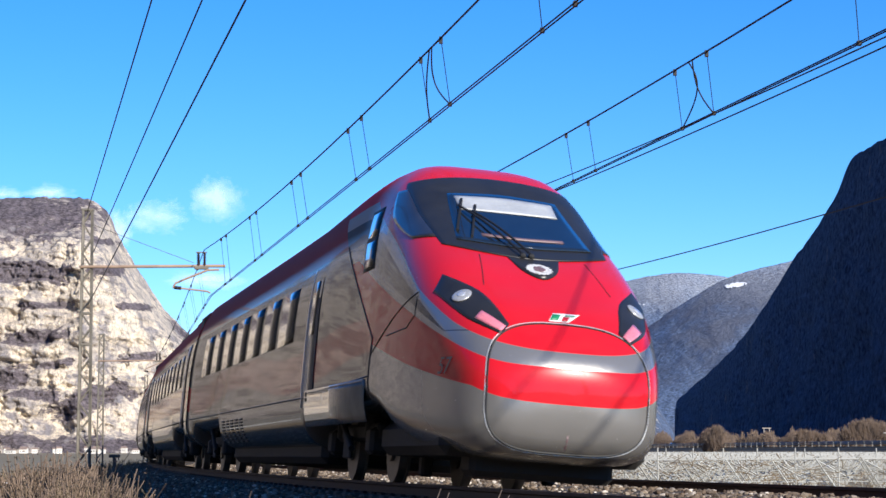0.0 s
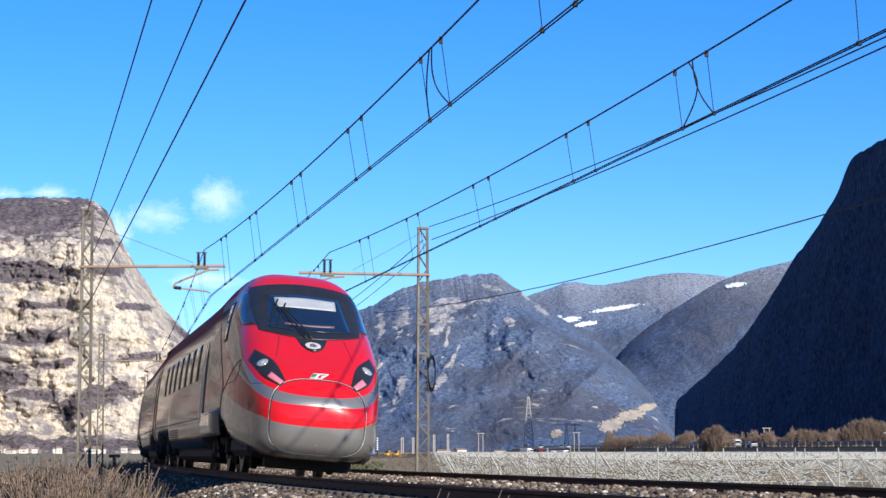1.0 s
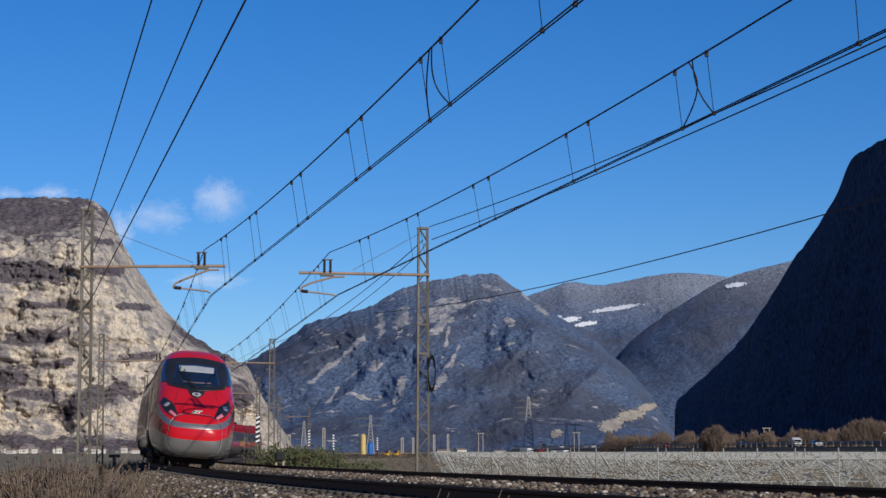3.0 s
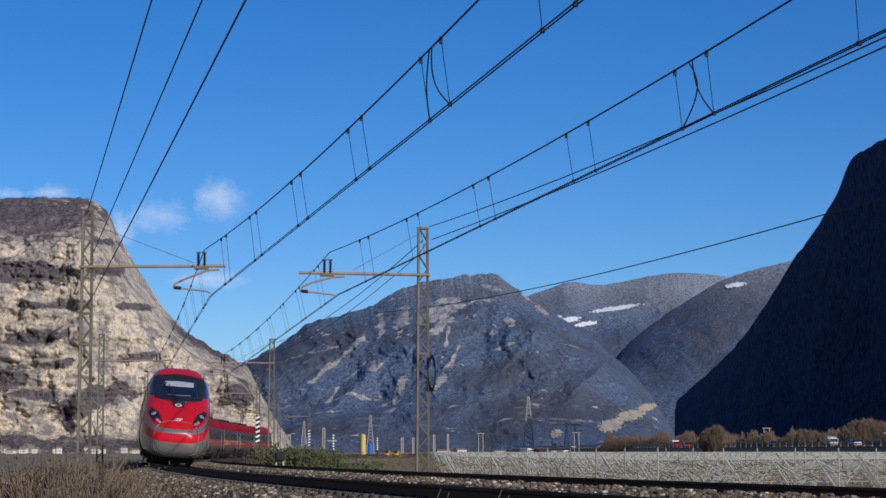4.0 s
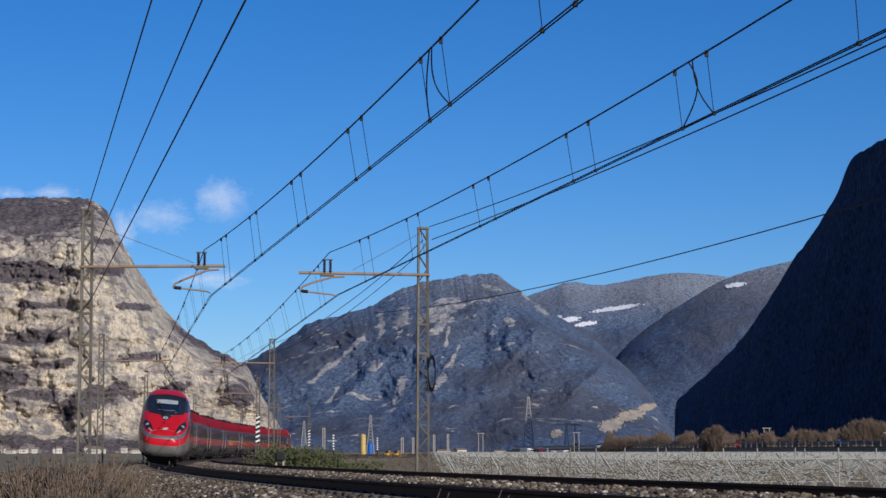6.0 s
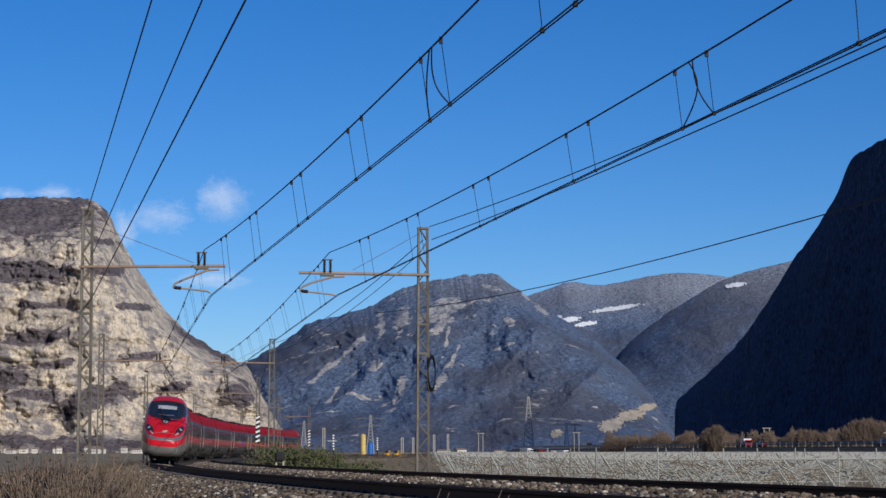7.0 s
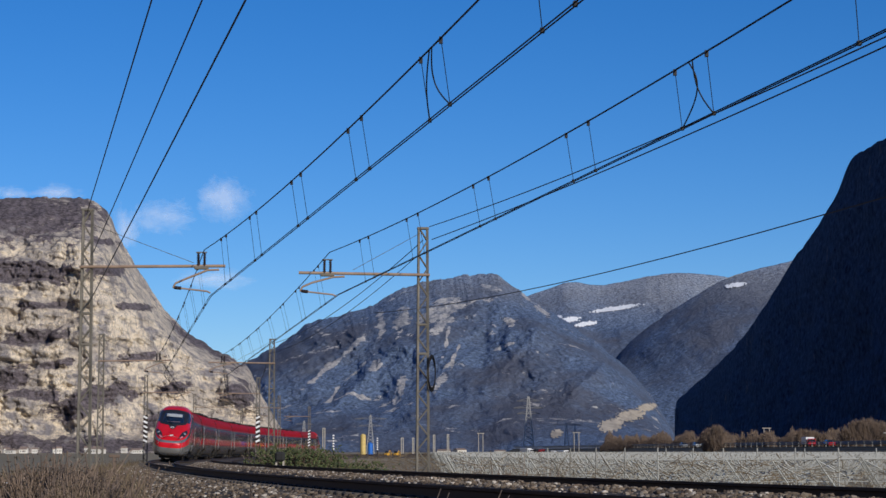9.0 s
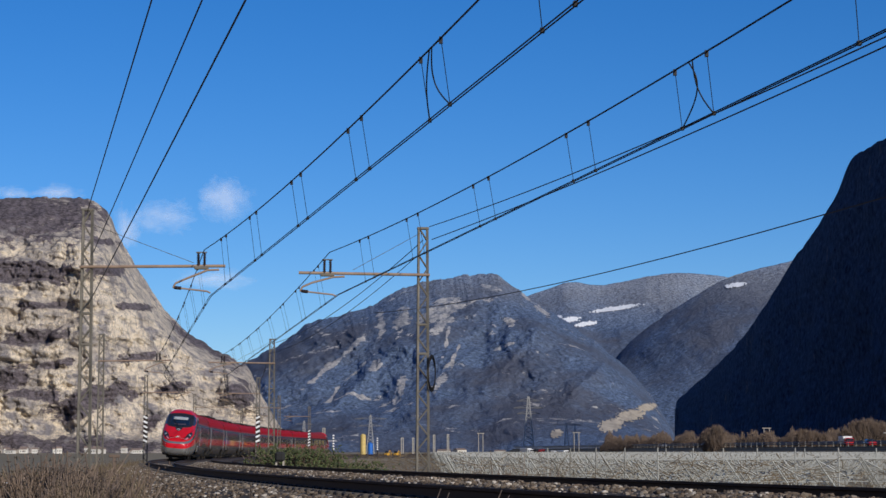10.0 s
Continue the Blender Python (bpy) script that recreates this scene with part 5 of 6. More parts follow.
# ---- vineyard trellis field ----
M_trellis = random_tint("weathered_trellis_wood", [(0.40, 0.40, 0.36), (0.55, 0.55, 0.50), (0.32, 0.31, 0.27), (0.66, 0.67, 0.62)], relief=0)
verts, faces = [], []
y = 66.0
while y < 400:
    x0 = float(np.interp(y, _ty, _tx)) + GAP + 5.5 + (6 if y < 110 else 0)
    x1 = 0.25 * y
    step = 1.5 if y < 160 else 2.2
    xx = np.arange(max(x0, -0.01 * y + 2), x1, step)
    if len(xx) > 1:
        n = len(xx)
        jit = rng.normal(0, 0.045, (n, 3))
        z0 = -0.95 + 0.35 * (y < 90)
        foot = np.stack([xx, np.full(n, y), np.full(n, z0)], 1)
        top_ = np.stack([xx, np.full(n, y), np.full(n, 1.0)], 1)
        r = 0.022 + 0.00012 * y
        for sgn in (-1, 1):
            bars(foot + [[0, sgn * 0.15, 0.4]] + jit * 0.3, top_ + [[sgn * 0.85, sgn * 0.3, 0]] + jit, r, verts, faces)
        bars(foot[::4], foot[::4] + [[0, 0, 1.95]], r * 0.8, verts, faces)
        bars(foot + [[0.5, 0.4, 0.9]] + jit, top_ + [[-0.6, 0.4, -0.1]] + jit, r * 0.7, verts, faces)
        for h in (0.25, 0.62, 0.98):
            bars([(xx[0], y, h - 0.05)], [(xx[-1], y, h)], 0.010 + 0.00006 * y, verts, faces)
    y += 4.0 if y < 160 else 9.0
tagged(mesh_from("vineyard_trellis", verts, faces, M_trellis), "rows of pale slanting trellis posts and wires", "trellis", kind="stuff")
verts, faces = [], []
n = 5500
yy = 64 + 300 * rng.random(n) ** 1.6
xx = np.interp(yy, _ty, _tx) + GAP + 7.5 + rng.random(n) * (0.25 * yy - np.interp(yy, _ty, _tx) - GAP - 7.5)
p = np.stack([xx, yy, rng.uniform(-0.8, 0.8, n)], 1)
bars(p, p + np.stack([rng.normal(0, 0.5, n), rng.normal(0, 0.3, n), rng.uniform(-0.1, 0.5, n)], 1), 0.006 + 0.00004 * yy, verts, faces)
tagged(mesh_from("vine_canes", verts, faces, M_straw), "tangle of bare tan vine canes on the trellis", "vines", kind="stuff")

# ---- trees along the motorway ----
def bare_tree(seed, h, w):
    top = new("bare_tree")
    g = np.random.default_rng(seed)
    bm = bmesh.new()
    tube(bm, [(0.1 * math.sin(u * 3 + seed), 0, h * 0.5 * u) for u in np.linspace(0, 1, 5)], 0.16, 6)
    for k in range(9):
        a = k * 2.4 + seed
        z0 = h * (0.15 + 0.04 * k)
        bar(bm, (0, 0, z0), (w * 0.34 * math.cos(a), w * 0.34 * math.sin(a), z0 + h * 0.30), 0.07, 5, 0.03)
    part("trunk", bm, M_twig, top)
    n = 2400
    u = g.random(n) ** 0.6
    a = g.uniform(0, math.tau, n)
    z = g.random(n)
    rad = w * 0.5 * np.sqrt(np.clip(1 - (1.9 * (z - 0.48)) ** 2, 0.05, 1)) * (0.8 + 0.25 * np.sin(3 * a + seed) + 0.15 * np.sin(7 * z + 2 * a))
    p = np.stack([rad * u * np.cos(a), rad * u * np.sin(a), h * (0.12 + 0.88 * z)], 1)
    q = p + np.stack([0.35 * np.cos(a), 0.35 * np.sin(a), g.uniform(0.25, 0.75, n)], 1) * g.uniform(0.6, 1.5, (n, 1))
    verts, faces = [], []
    bars(p, q, g.uniform(0.018, 0.045, n), verts, faces)
    mesh_from("crown", verts, faces, M_twig, top)
    return tagged(top, "bare brown winter tree beside the motorway", "tree", "trees along the motorway")


protos = [bare_tree(1, 6.2, 6.5), bare_tree(2, 5.2, 5.5), bare_tree(3, 4.4, 5.5)]
for b, d, kind, sc in ((0.1345, 505, 1, 0.82), (0.1378, 500, 0, 0.78), (0.1425, 505, 1, 0.72), (0.164, 490, 2, 0.68), (0.1815, 470, 0, 0.66), (0.1862, 470, 1, 0.74), (0.1915, 470, 1, 0.68),
                       (0.2035, 450, 1, 0.76), (0.2085, 450, 0, 0.82), (0.2135, 450, 0, 0.86), (0.2195, 450, 0, 0.80), (0.228, 450, 1, 0.9)):
    m = Matrix.Translation((b * d, d, -0.9)) @ Matrix.Rotation(b * 900, 4, "Z")
    ob = copy_thing(protos[kind], m)
    ob.scale = (sc * 1.3, sc * 1.3, sc * 1.6)
for i, pr in enumerate(protos):
    pr.matrix_basis = Matrix.Translation((0.24 * 440 + 9 * i, 440 + 6 * i, -0.9))
verts, faces = [], []
n = 42000
b = rng.uniform(0.079, 0.235, n)
d = 640 - 900 * (b - 0.079) + rng.uniform(-8, 16, n)
tall = np.array([0.72 + 0.34 * noise.noise(Vector((float(q) * 150, 0, 3))) + 0.22 * noise.noise(Vector((float(q) * 600, 5, 3))) for q in b]) * np.clip((b - 0.077) * 160, 0.25, 1) * 8.0
p = np.stack([b * d, d, -0.6 + tall * rng.random(n) ** 0.8], 1)
bars(p, p + np.stack([rng.normal(0, 0.22, n), rng.normal(0, 0.22, n), rng.uniform(0.4, 1.3, n)], 1), rng.uniform(0.025, 0.055, n), verts, faces)
tagged(mesh_from("brushwood", verts, faces, M_twig), "brown winter brushwood along the motorway", "brushwood", kind="stuff")

# ---- motorway on its low embankment ----
M_asphalt = simple("grey_asphalt", (0.055, 0.055, 0.055), 0.9, scale=0.5, fine=6)
M_bankgrass = simple("embankment_grass", (0.085, 0.07, 0.045), 0.95, spread=0.4, scale=0.3, fine=3)
M_guard = simple("dull_guardrail_steel", (0.22, 0.22, 0.21), 0.6, 0.4, relief=0)
R0, R1 = Vector((39.0, 890.0, 2.1)), Vector((110.0, 180.0, 2.1))
rd = (R1 - R0).normalized()
rs = Vector((-rd.y, rd.x, 0))


def along(profile, name, mat, label, cat):
    verts = [R0 + rd * (k * (R1 - R0).length / 30) + rs * a + Vector((0, 0, z)) for k in range(31) for a, z in profile]
    n = len(profile)
    faces = [(k * n + i, k * n + i + 1, (k + 1) * n + i + 1, (k + 1) * n + i) for k in range(30) for i in range(n - 1)]
    return tagged(mesh_from(name, verts, faces, mat), label, cat, kind="structure")


along([(-7.0, 0), (18.0, 0)], "road", M_asphalt, "grey asphalt motorway on a low bank", "road")
along([(-14.0, -3.1), (-7.6, -0.03), (18.5, -0.03), (24.0, -3.1)], "road_embankment", M_bankgrass, "brown grassy road embankment", "embankment")
guard = new("guardrail")
tagged(guard, "dull steel guardrail along the motorway", "guardrail")
for a in (-7.2, 5.5):
    bm = bmesh.new()
    for z in (0.55, 0.95):
        tube(bm, [R0 + rs * a + Vector((0, 0, z)), R1 + rs * a + Vector((0, 0, z))], 0.10, 4)
    part("beam", bm, M_guard, guard)
post_bm = bmesh.new()
box(post_bm, (0.14, 0.14, 1.1), (0, 0, 0.52))
post = part("post", post_bm, M_guard, guard)
L = (R1 - R0).length
for k in range(140):
    ob = post if k == 0 else new("post", post.data)
    ob.parent = guard
    ob.location = R0 + rd * (k * L / 140) + rs * -7.2

M_carw = simple("white_car_paint", (0.75, 0.75, 0.75), 0.25, relief=0, coat=0.5)
M_card = simple("dark_car_paint", (0.03, 0.035, 0.05), 0.25, relief=0, coat=0.5)
M_carr = simple("red_car_paint", (0.50, 0.02, 0.02), 0.25, relief=0, coat=0.5)
M_cars = simple("silver_car_paint", (0.40, 0.40, 0.40), 0.3, 0.5, relief=0)
M_tyre = simple("tyre_rubber", (0.02, 0.02, 0.02), 0.9, relief=0)


def vehicle(kind, paint, load, label):
    """A car, or a van with its load, nose to -y."""
    top = new("van" if kind == "van" else "car")
    tagged(top, label, "van" if kind == "van" else "car", "vehicles on the motorway")
    bm = bmesh.new()
    if kind == "van":
        box(bm, (1.9, 1.5, 1.5), (0, 0.75, 1.1), bevel=0.2)
        part("cab", bm, paint, top)
        bm = bmesh.new()
        box(bm, (1.6, 0.06, 0.5), (0, -0.02, 1.45), bevel=0.02)
        part("windscreen", bm, M_glass, top)
        bm = bmesh.new()
        box(bm, (2.0, 3.6, 1.7), (0, 3.35, 1.35), bevel=0.06)
        part("load_box", bm, load, top)
        axles, r, ln = (0.8, 3.9), 0.38, 0.95
    else:
        box(bm, (1.75, 4.3, 0.65), (0, 2.15, 0.62), bevel=0.16)
        part("body", bm, paint, top)
        bm = bmesh.new()
        box(bm, (1.5, 2.3, 0.62), (0, 2.4, 1.18), bevel=0.24)
        part("cabin", bm, M_glass, top)
        axles, r, ln = (0.8, 3.4), 0.32, 0.85
    for a in axles:
        for sx in (-1, 1):
            bm = bmesh.new()
            bar(bm, (sx * (ln - 0.2), a, r), (sx * ln, a, r), r, 14)
            part("wheel", bm, M_tyre, top)
    return top


CARS = [(vehicle("van", M_carr, M_carw, "van with red cab and white box on the motorway"), 0.0), (vehicle("car", M_carr, M_carr, "red car on the motorway"), 0.55),
        (vehicle("car", M_carw, M_carw, "white car on the motorway"), -4.0), (vehicle("car", M_cars, M_cars, "silver car on the motorway"), -4.6), (vehicle("van", M_card, M_card, "dark van on the motorway"), -8.3),
        (vehicle("van", M_carw, M_cars, "pale van on the motorway"), 5.6), (vehicle("car", M_carw, M_carw, "white car on the motorway"), 6.2), (vehicle("car", M_card, M_card, "dark car on the motorway"), 3.9), (vehicle("car", M_carw, M_carw, "white car on the motorway"), -6.6)]


def car_rows(shift):
    turn = rd.to_track_quat("-Y", "Z").to_matrix().to_4x4()
    out = []
    for t in (0.0, 2.5, 5.0, 7.5, 10.0):
        y = 700 - 28 * (t + shift)
        u = (R0.y - y) / (R0.y - R1.y)
        out.append((t, Matrix.Translation(R0.lerp(R1, u) + Vector((0, 0, 0.01))) @ turn))
    return out


for b, d, kind, pt, ld, lb in ((0.0448, 640, "van", M_carw, M_carw, "white van parked in the yard"), (0.0505, 640, "van", M_carr, M_card, "van with a red cab parked in the yard"), (0.0570, 650, "van", M_carw, M_cars, "white van parked in the yard"), (0.0635, 645, "van", M_card, M_carw, "dark van parked in the yard"), (0.070, 640, "car", M_card, M_card, "dark car parked in the yard")):
    ob = vehicle(kind, pt, ld, lb)
    ob["group"] = "vehicles parked in the yard"
    ob.matrix_basis = Matrix.Translation((b * d, d, ground_z(b * d, d))) @ Matrix.Rotation(radians(35), 4, "Z")

# ---- yard, pylons and houses in the distance ----
M_yellow = simple("cream_yellow_paint", (0.62, 0.46, 0.16), 0.5, relief=0)
M_orange = simple("machine_yellow", (0.62, 0.33, 0.03), 0.5, relief=0)
M_blue = simple("bright_blue_paint", (0.02, 0.14, 0.50), 0.4, relief=0)
M_plaster = simple("white_plaster", (0.66, 0.63, 0.58), 0.9, relief=0)
M_roof = simple("brown_roof_tiles", (0.24, 0.18, 0.15), 0.9, relief=0)


def tank(b, d, r, h, mat, label):
    top = new("tank")
    x, g = b * d, ground_z(b * d, d)
    bm = bmesh.new()
    bmesh.ops.create_cone(bm, cap_ends=True, segments=24, radius1=r, radius2=r, depth=h, matrix=Matrix.Translation((0, 0, h / 2)))
    part("shell", bm, mat, top, smooth=False)
    bm = bmesh.new()
    bmesh.ops.create_cone(bm, cap_ends=True, segments=24, radius1=r, radius2=r * 0.3, depth=r * 0.5, matrix=Matrix.Translation((0, 0, h + r * 0.25)))
    part("lid", bm, mat, top)
    for z in (0.3, 0.6, 0.9):
        bm = bmesh.new()
        bmesh.ops.create_cone(bm, cap_ends=False, segments=24, radius1=r * 1.02, radius2=r * 1.02, depth=0.12, matrix=Matrix.Translation((0, 0, h * z)))
        part("hoop", bm, mat, top)
    top.location = (x, d, g)
    tagged(top, label, "tank")


tank(-0.0402, 420, 0.58, 4.7, M_yellow, "tall cream-yellow storage silo in the yard")
tank(-0.0366, 420, 0.58, 2.9, M_blue, "bright blue tank in the yard")


def digger(b, d):
    top = new("excavator")
    bm = bmesh.new()
    box(bm, (2.2, 1.6, 0.9), (0, 0, 1.2), bevel=0.15)
    part("body", bm, M_orange, top)
    bm = bmesh.new()
    box(bm, (0.8, 0.9, 1.0), (-0.5, 0, 2.0), bevel=0.1)
    part("cab", bm, M_glass, top)
    for sy in (-0.7, 0.7):
        bm = bmesh.new()
        box(bm, (2.6, 0.4, 0.7), (0, sy, 0.35), bevel=0.2)
        part("track", bm, M_tyre, top)
    bm = bmesh.new()
    tube(bm, [(0.7, 0, 1.4), (1.9, 0, 2.7), (3.0, 0, 1.5), (2.8, 0, 0.5)], 0.16, 6)
    part("boom", bm, M_orange, top)
    top.matrix_basis = Matrix.Translation((b * d, d, ground_z(b * d, d))) @ Matrix.Rotation(1.0, 4, "Z")
    top.scale = (0.55, 0.55, 0.55)
    tagged(top, "yellow excavator standing in the yard", "excavator", "machines in the yard")


digger(-0.028, 430), digger(-0.0235, 435)


def lattice_pylon(b, d, h, arms):
    top = new("pylon")
    bm = bmesh.new()
    w = h * 0.10
    for sx in (-1, 1):
        for sy in (-1, 1):
            bar(bm, (sx * w, sy * w, 0), (sx * w * 0.12, sy * w * 0.12, h), h * 0.006, 4)
    n = 12
    for k in range(n):
        z0, z1 = h * k / n, h * (k + 1) / n
        w0, w1 = w * (1 - 0.88 * k / n), w * (1 - 0.88 * (k + 1) / n)
        for sy in (-1, 1):
            bar(bm, (-w0, sy * w0, z0), (w1, sy * w1, z1), h * 0.004, 4)
            bar(bm, (w0, sy * w0, z0), (-w1, sy * w1, z1), h * 0.004, 4)
    part("tower", bm, M_far, top)
    for z, r in arms:
        bm = bmesh.new()
        for q in (0.0, 0.03):
            bar(bm, (-r * h, 0, z * h), (r * h, 0, z * h), h * 0.006, 4)
            bar(bm, (-r * h, 0, z * h), (0, 0, (z + 0.05) * h), h * 0.004, 4)
            bar(bm, (r * h, 0, z * h), (0, 0, (z + 0.05) * h), h * 0.004, 4)
        part("cross_arm", bm, M_far, top)
    top.location = (b * d, d, -1.0)
    tagged(top, "grey steel lattice power pylon in the plain", "pylon", "power pylons")


lattice_pylon(0.0431, 1200, 35, ((0.92, 0.2), (0.80, 0.26), (0.70, 0.2)))
lattice_pylon(0.0622, 1300, 20, ((0.95, 0.55),))
lattice_pylon(0.0665, 1310, 20, ((0.95, 0.2),))
lattice_pylon(-0.0365, 1100, 22, ((0.9, 0.4), (0.72, 0.3)))
lattice_pylon(-0.0700, 1050, 18, ((0.9, 0.25),))


def frame_pole(b, d, h, w, label="pale portal pole in the plain"):
    top = new("portal_pole")
    for sx in (-1, 1):
        bm = bmesh.new()
        bar(bm, (sx * w * 0.3, 0, 0), (sx * w * 0.3, 0, h), 0.14, 6)
        part("post", bm, M_concrete, top)
    bm = bmesh.new()
    box(bm, (w, 0.2, 0.25), (0, 0, h), bevel=0.03)
    part("crossbeam", bm, M_concrete, top)
    top.location = (b * d, d, ground_z(b * d, d))
    tagged(top, label, "pole", "portal poles")


for b, d, h, w in ((0.0190, 700, 8.2, 2.6), (0.0672, 700, 7.8, 2.8), (0.163, 620, 9.2, 2.8), (-0.0775, 500, 6.0, 0.9), (-0.0205, 520, 5.4, 0.8), (-0.0150, 540, 5.6, 0.6), (-0.0045, 500, 5.3, 0.6), (0.0025, 520, 5.6, 0.6), (-0.060, 480, 7.5, 0.8)):
    frame_pole(b, d, h, w)
lamp = new("street_lamp")
bm = bmesh.new()
tube(bm, [(0, 0, 0), (-0.15, 0, 2.5), (-0.35, 0, 5.0)], 0.09, 8)
part("pole", bm, M_concrete, lamp)
bm = bmesh.new()
box(bm, (0.7, 0.25, 0.14), (-0.55, 0, 5.05), bevel=0.04)
part("head", bm, M_far, lamp)
lamp.location = (0.2245 * 320, 320, -0.95)
tagged(lamp, "pale leaning street lamp beside the vineyard", "street lamp")


def house(b, d, w, h, rot, wall):
    top = new("house")
    bm = bmesh.new()
    box(bm, (w, w * 0.7, h), (0, 0, h / 2))
    part("wall", bm, wall, top)
    bm = bmesh.new()
    vs_ = [bm.verts.new(q) for q in ((-w * 0.55, -w * 0.4, h), (w * 0.55, -w * 0.4, h), (w * 0.55, w * 0.4, h), (-w * 0.55, w * 0.4, h), (-w * 0.5, 0, h * 1.35), (w * 0.5, 0, h * 1.35))]
    for f in ((0, 1, 5, 4), (2, 3, 4, 5), (0, 4, 3), (1, 2, 5), (3, 2, 1, 0)):
        bm.faces.new([vs_[i] for i in f])
    part("roof", bm, M_roof, top)
    for k in (-0.28, 0.0, 0.28):
        bm = bmesh.new()
        box(bm, (w * 0.1, 0.12, h * 0.3), (k * w, -w * 0.352, h * 0.55))
        part("window", bm, M_glass, top)
    top.matrix_basis = Matrix.Translation((b * d, d, -1.0)) @ Matrix.Rotation(rot, 4, "Z")
    tagged(top, "small pale house with a brown roof in the far village", "house", "houses of the far village")


hr = random.Random(3)
for k in range(20):
    house(-0.222 + 0.070 * hr.random(), hr.uniform(1350, 1690), hr.uniform(3, 6.5), hr.uniform(1.8, 4.4), hr.uniform(-0.6, 0.6), M_plaster)
for k in range(3):
    house(-0.030 + 0.06 * hr.random(), hr.uniform(900, 1200), hr.uniform(4, 7), hr.uniform(2.0, 3.0), hr.uniform(-0.6, 0.6), M_plaster)

# ---- small things along the line ----
fence = new("road_rail")
for z in (0.18, 0.42):
    bm = bmesh.new()
    box(bm, (9.0, 0.08, 0.11), (0, 0, z))
    part("rail_board", bm, M_white, fence)
for k in range(7):
    bm = bmesh.new()
    box(bm, (0.10, 0.10, 0.75), (-4.4 + k * 1.45, 0.05, 0.22))
    part("post", bm, M_white, fence)
fence.location = (-25.6, 100, ground_z(-25.6, 100) + 0.12)
tagged(fence, "low white railing beside the field road", "railing")

cab = new("trackside_cabinet")
bm = bmesh.new()
box(bm, (0.5, 0.5, 0.5), (0, 0, 0.95), bevel=0.1)
part("box", bm, M_tyre, cab)
for sx in (-0.18, 0.18):
    bm = bmesh.new()
    box(bm, (0.09, 0.12, 0.75), (sx, 0, 0.37))
    part("leg", bm, M_concrete, cab)
q = beside(s_at(100), GAP + 1.9)
cab.location = (q.x, q.y, ground_z(q.x, q.y))
tagged(cab, "dark trackside cabinet on pale legs", "cabinet")

post_ = new("marker_post")
bm = bmesh.new()
box(bm, (0.12, 0.12, 1.0), (0, 0, 0.5), bevel=0.01)
part("post", bm, M_twig, post_)
bm = bmesh.new()
box(bm, (0.42, 0.10, 0.12), (0, 0, 1.0), bevel=0.02)
part("head", bm, M_twig, post_)
post_.location = (-0.1652 * 75, 75, ground_z(-0.1652 * 75, 75))
tagged(post_, "dark wooden post beside the track", "post")

signal = new("signal_post")
bm = bmesh.new()
bar(bm, (0, 0, 0), (0, 0, 4.2), 0.11, 10)
part("pole", bm, M_tyre, signal)
for k in range(6):
    bm = bmesh.new()
    box(bm, (0.30, 0.30, 0.24), (0, 0, 2.0 + 0.44 * k), turn=Matrix.Rotation(radians(25), 4, "Y"))
    part("white_band", bm, M_white, signal)
q = beside(s_at(330), GAP + 3.0)
signal.location = (q.x, q.y, ground_z(q.x, q.y))
tagged(signal, "black and white striped signal post", "signal post", "striped posts")
q = beside(s_at(400), GAP + 3.0)
copy_thing(signal, Matrix.Translation((q.x, q.y, ground_z(q.x, q.y))))


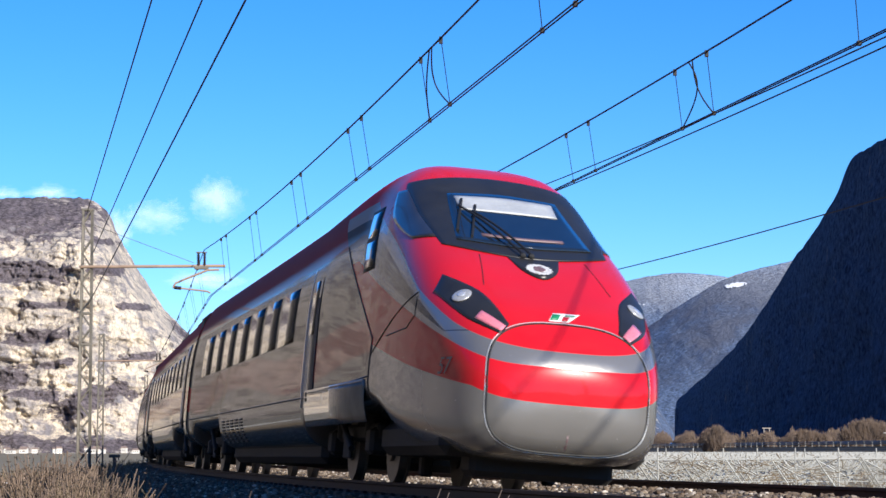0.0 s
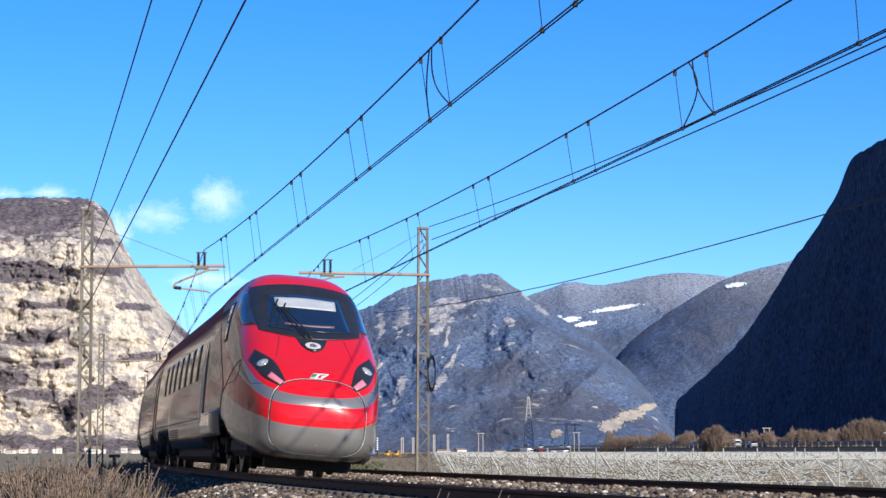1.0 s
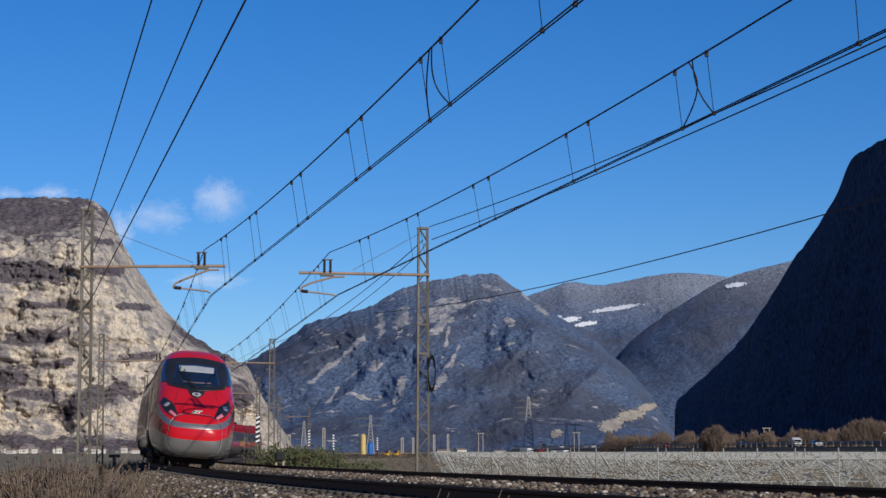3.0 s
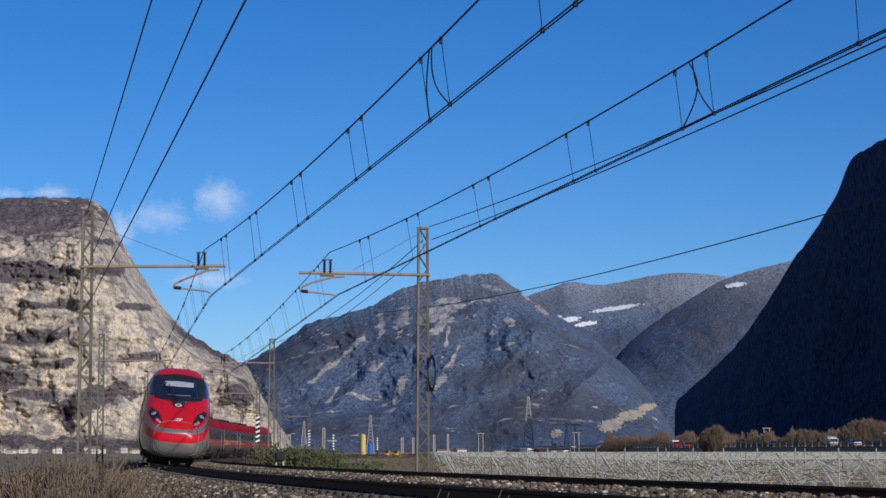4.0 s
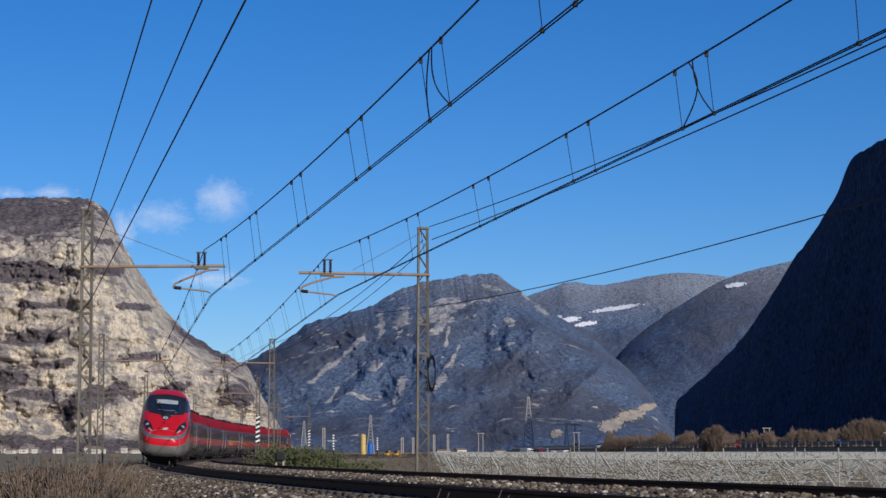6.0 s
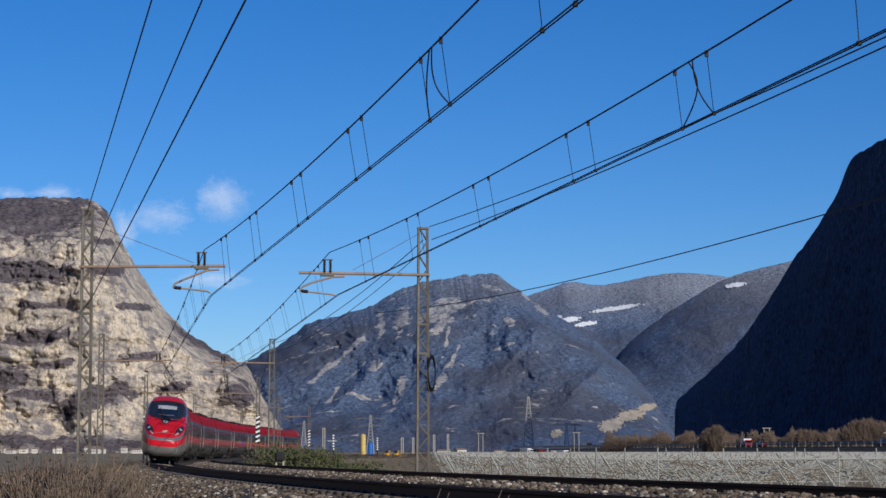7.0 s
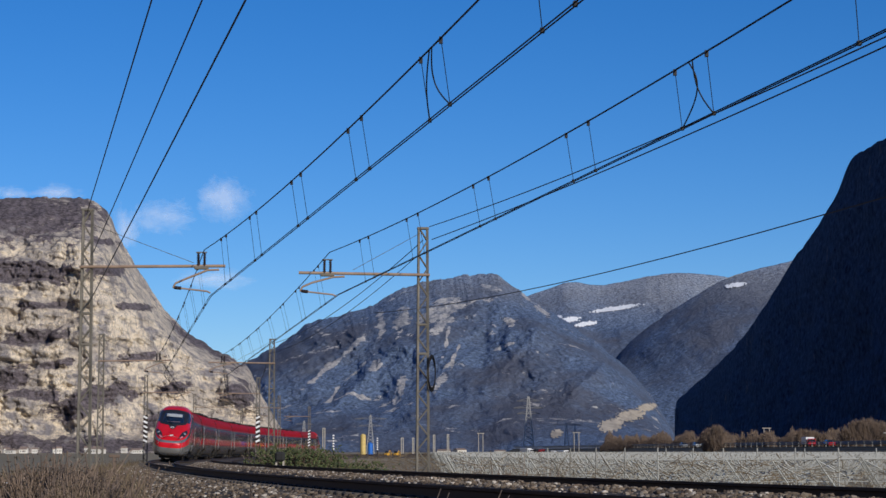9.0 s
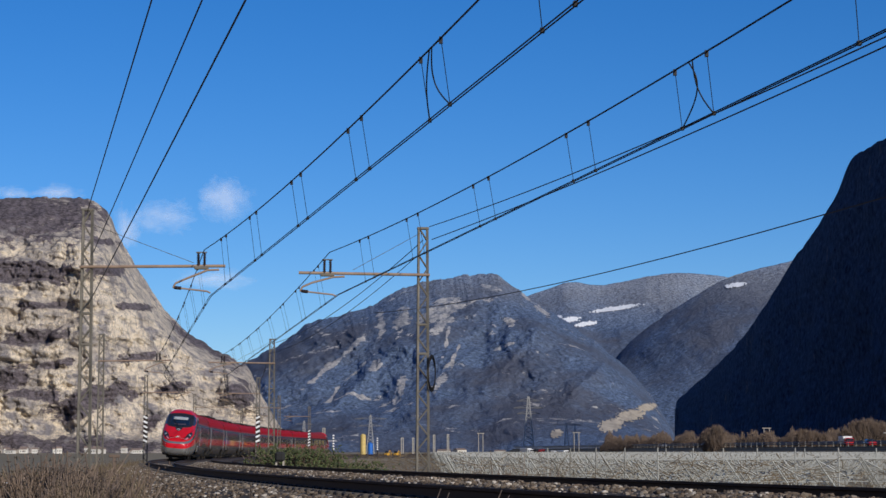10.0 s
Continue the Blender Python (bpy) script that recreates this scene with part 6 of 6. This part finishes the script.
# ---- clouds ----
def cloud_material(seed):
    m, t, b = material("thin_white_cloud", 1.0)
    b.inputs["Base Color"].default_value = (0.95, 0.95, 0.96, 1)
    b.inputs["Specular IOR Level"].default_value = 0.0
    c = t.nodes.new("ShaderNodeTexCoord")
    sp = t.nodes.new("ShaderNodeSeparateXYZ")
    t.links.new(c.outputs["Generated"], sp.inputs[0])
    u, v = calc(t, "SUBTRACT", sp.outputs[0], 0.5), calc(t, "SUBTRACT", sp.outputs[2], 0.5)
    rr = calc(t, "SQRT", calc(t, "ADD", calc(t, "MULTIPLY", u, u), calc(t, "MULTIPLY", v, v)))
    mp = t.nodes.new("ShaderNodeMapping")
    mp.inputs["Location"].default_value = (seed, seed * 0.7, 0)
    t.links.new(c.outputs["Generated"], mp.inputs["Vector"])
    nz = tex(t, mp.outputs[0], 3.0, 8, 0.66)
    a = calc(t, "SUBTRACT", calc(t, "ADD", nz, 0.05), calc(t, "MULTIPLY", rr, 1.15))
    t.links.new(calc(t, "MULTIPLY", ramp(t, a, [(0.06, 0.0), (0.55, 0.34)]), 1.0), b.inputs["Alpha"])
    return m


CLOUDS = []
for k, (b, h, w, hh) in enumerate(((-0.1430, 0.1195, 0.040, 0.024), (-0.1135, 0.1285, 0.036, 0.030), (-0.118, 0.0868, 0.046, 0.014), (-0.198, 0.1310, 0.030, 0.012), (-0.222, 0.1305, 0.022, 0.009), (-0.163, 0.112, 0.018, 0.03))):
    d = 4700 + 12 * k
    bm = bmesh.new()
    vs_ = [bm.verts.new((sx * w * d / 2, 0, sz * hh * d / 2)) for sx, sz in ((-1, -1), (1, -1), (1, 1), (-1, 1))]
    bm.faces.new(vs_)
    ob = part("cloud", bm, cloud_material(k * 3.7))
    ob.location = (b * d, d, h * d)
    CLOUDS.append((ob, (b * d, d, h * d)))
    tagged(ob, "small thin white cloud over the cliff", "cloud", "clouds", kind="structure")


def motions():
    for i, c in enumerate(cars):
        walk(c, train_rows(i))
    for w in [o for o in lead.children if o.name.startswith("wheelset")]:
        walk(w, wheel_rows(w))
    for c, shift in CARS:
        walk(c, car_rows(shift))
    for ob, (x, y, z) in CLOUDS:
        walk(ob, [(0.0, pose(x - 8, y, z)), (5.0, pose(x + 1, y, z)), (10.0, pose(x + 11, y, z))])


motions()
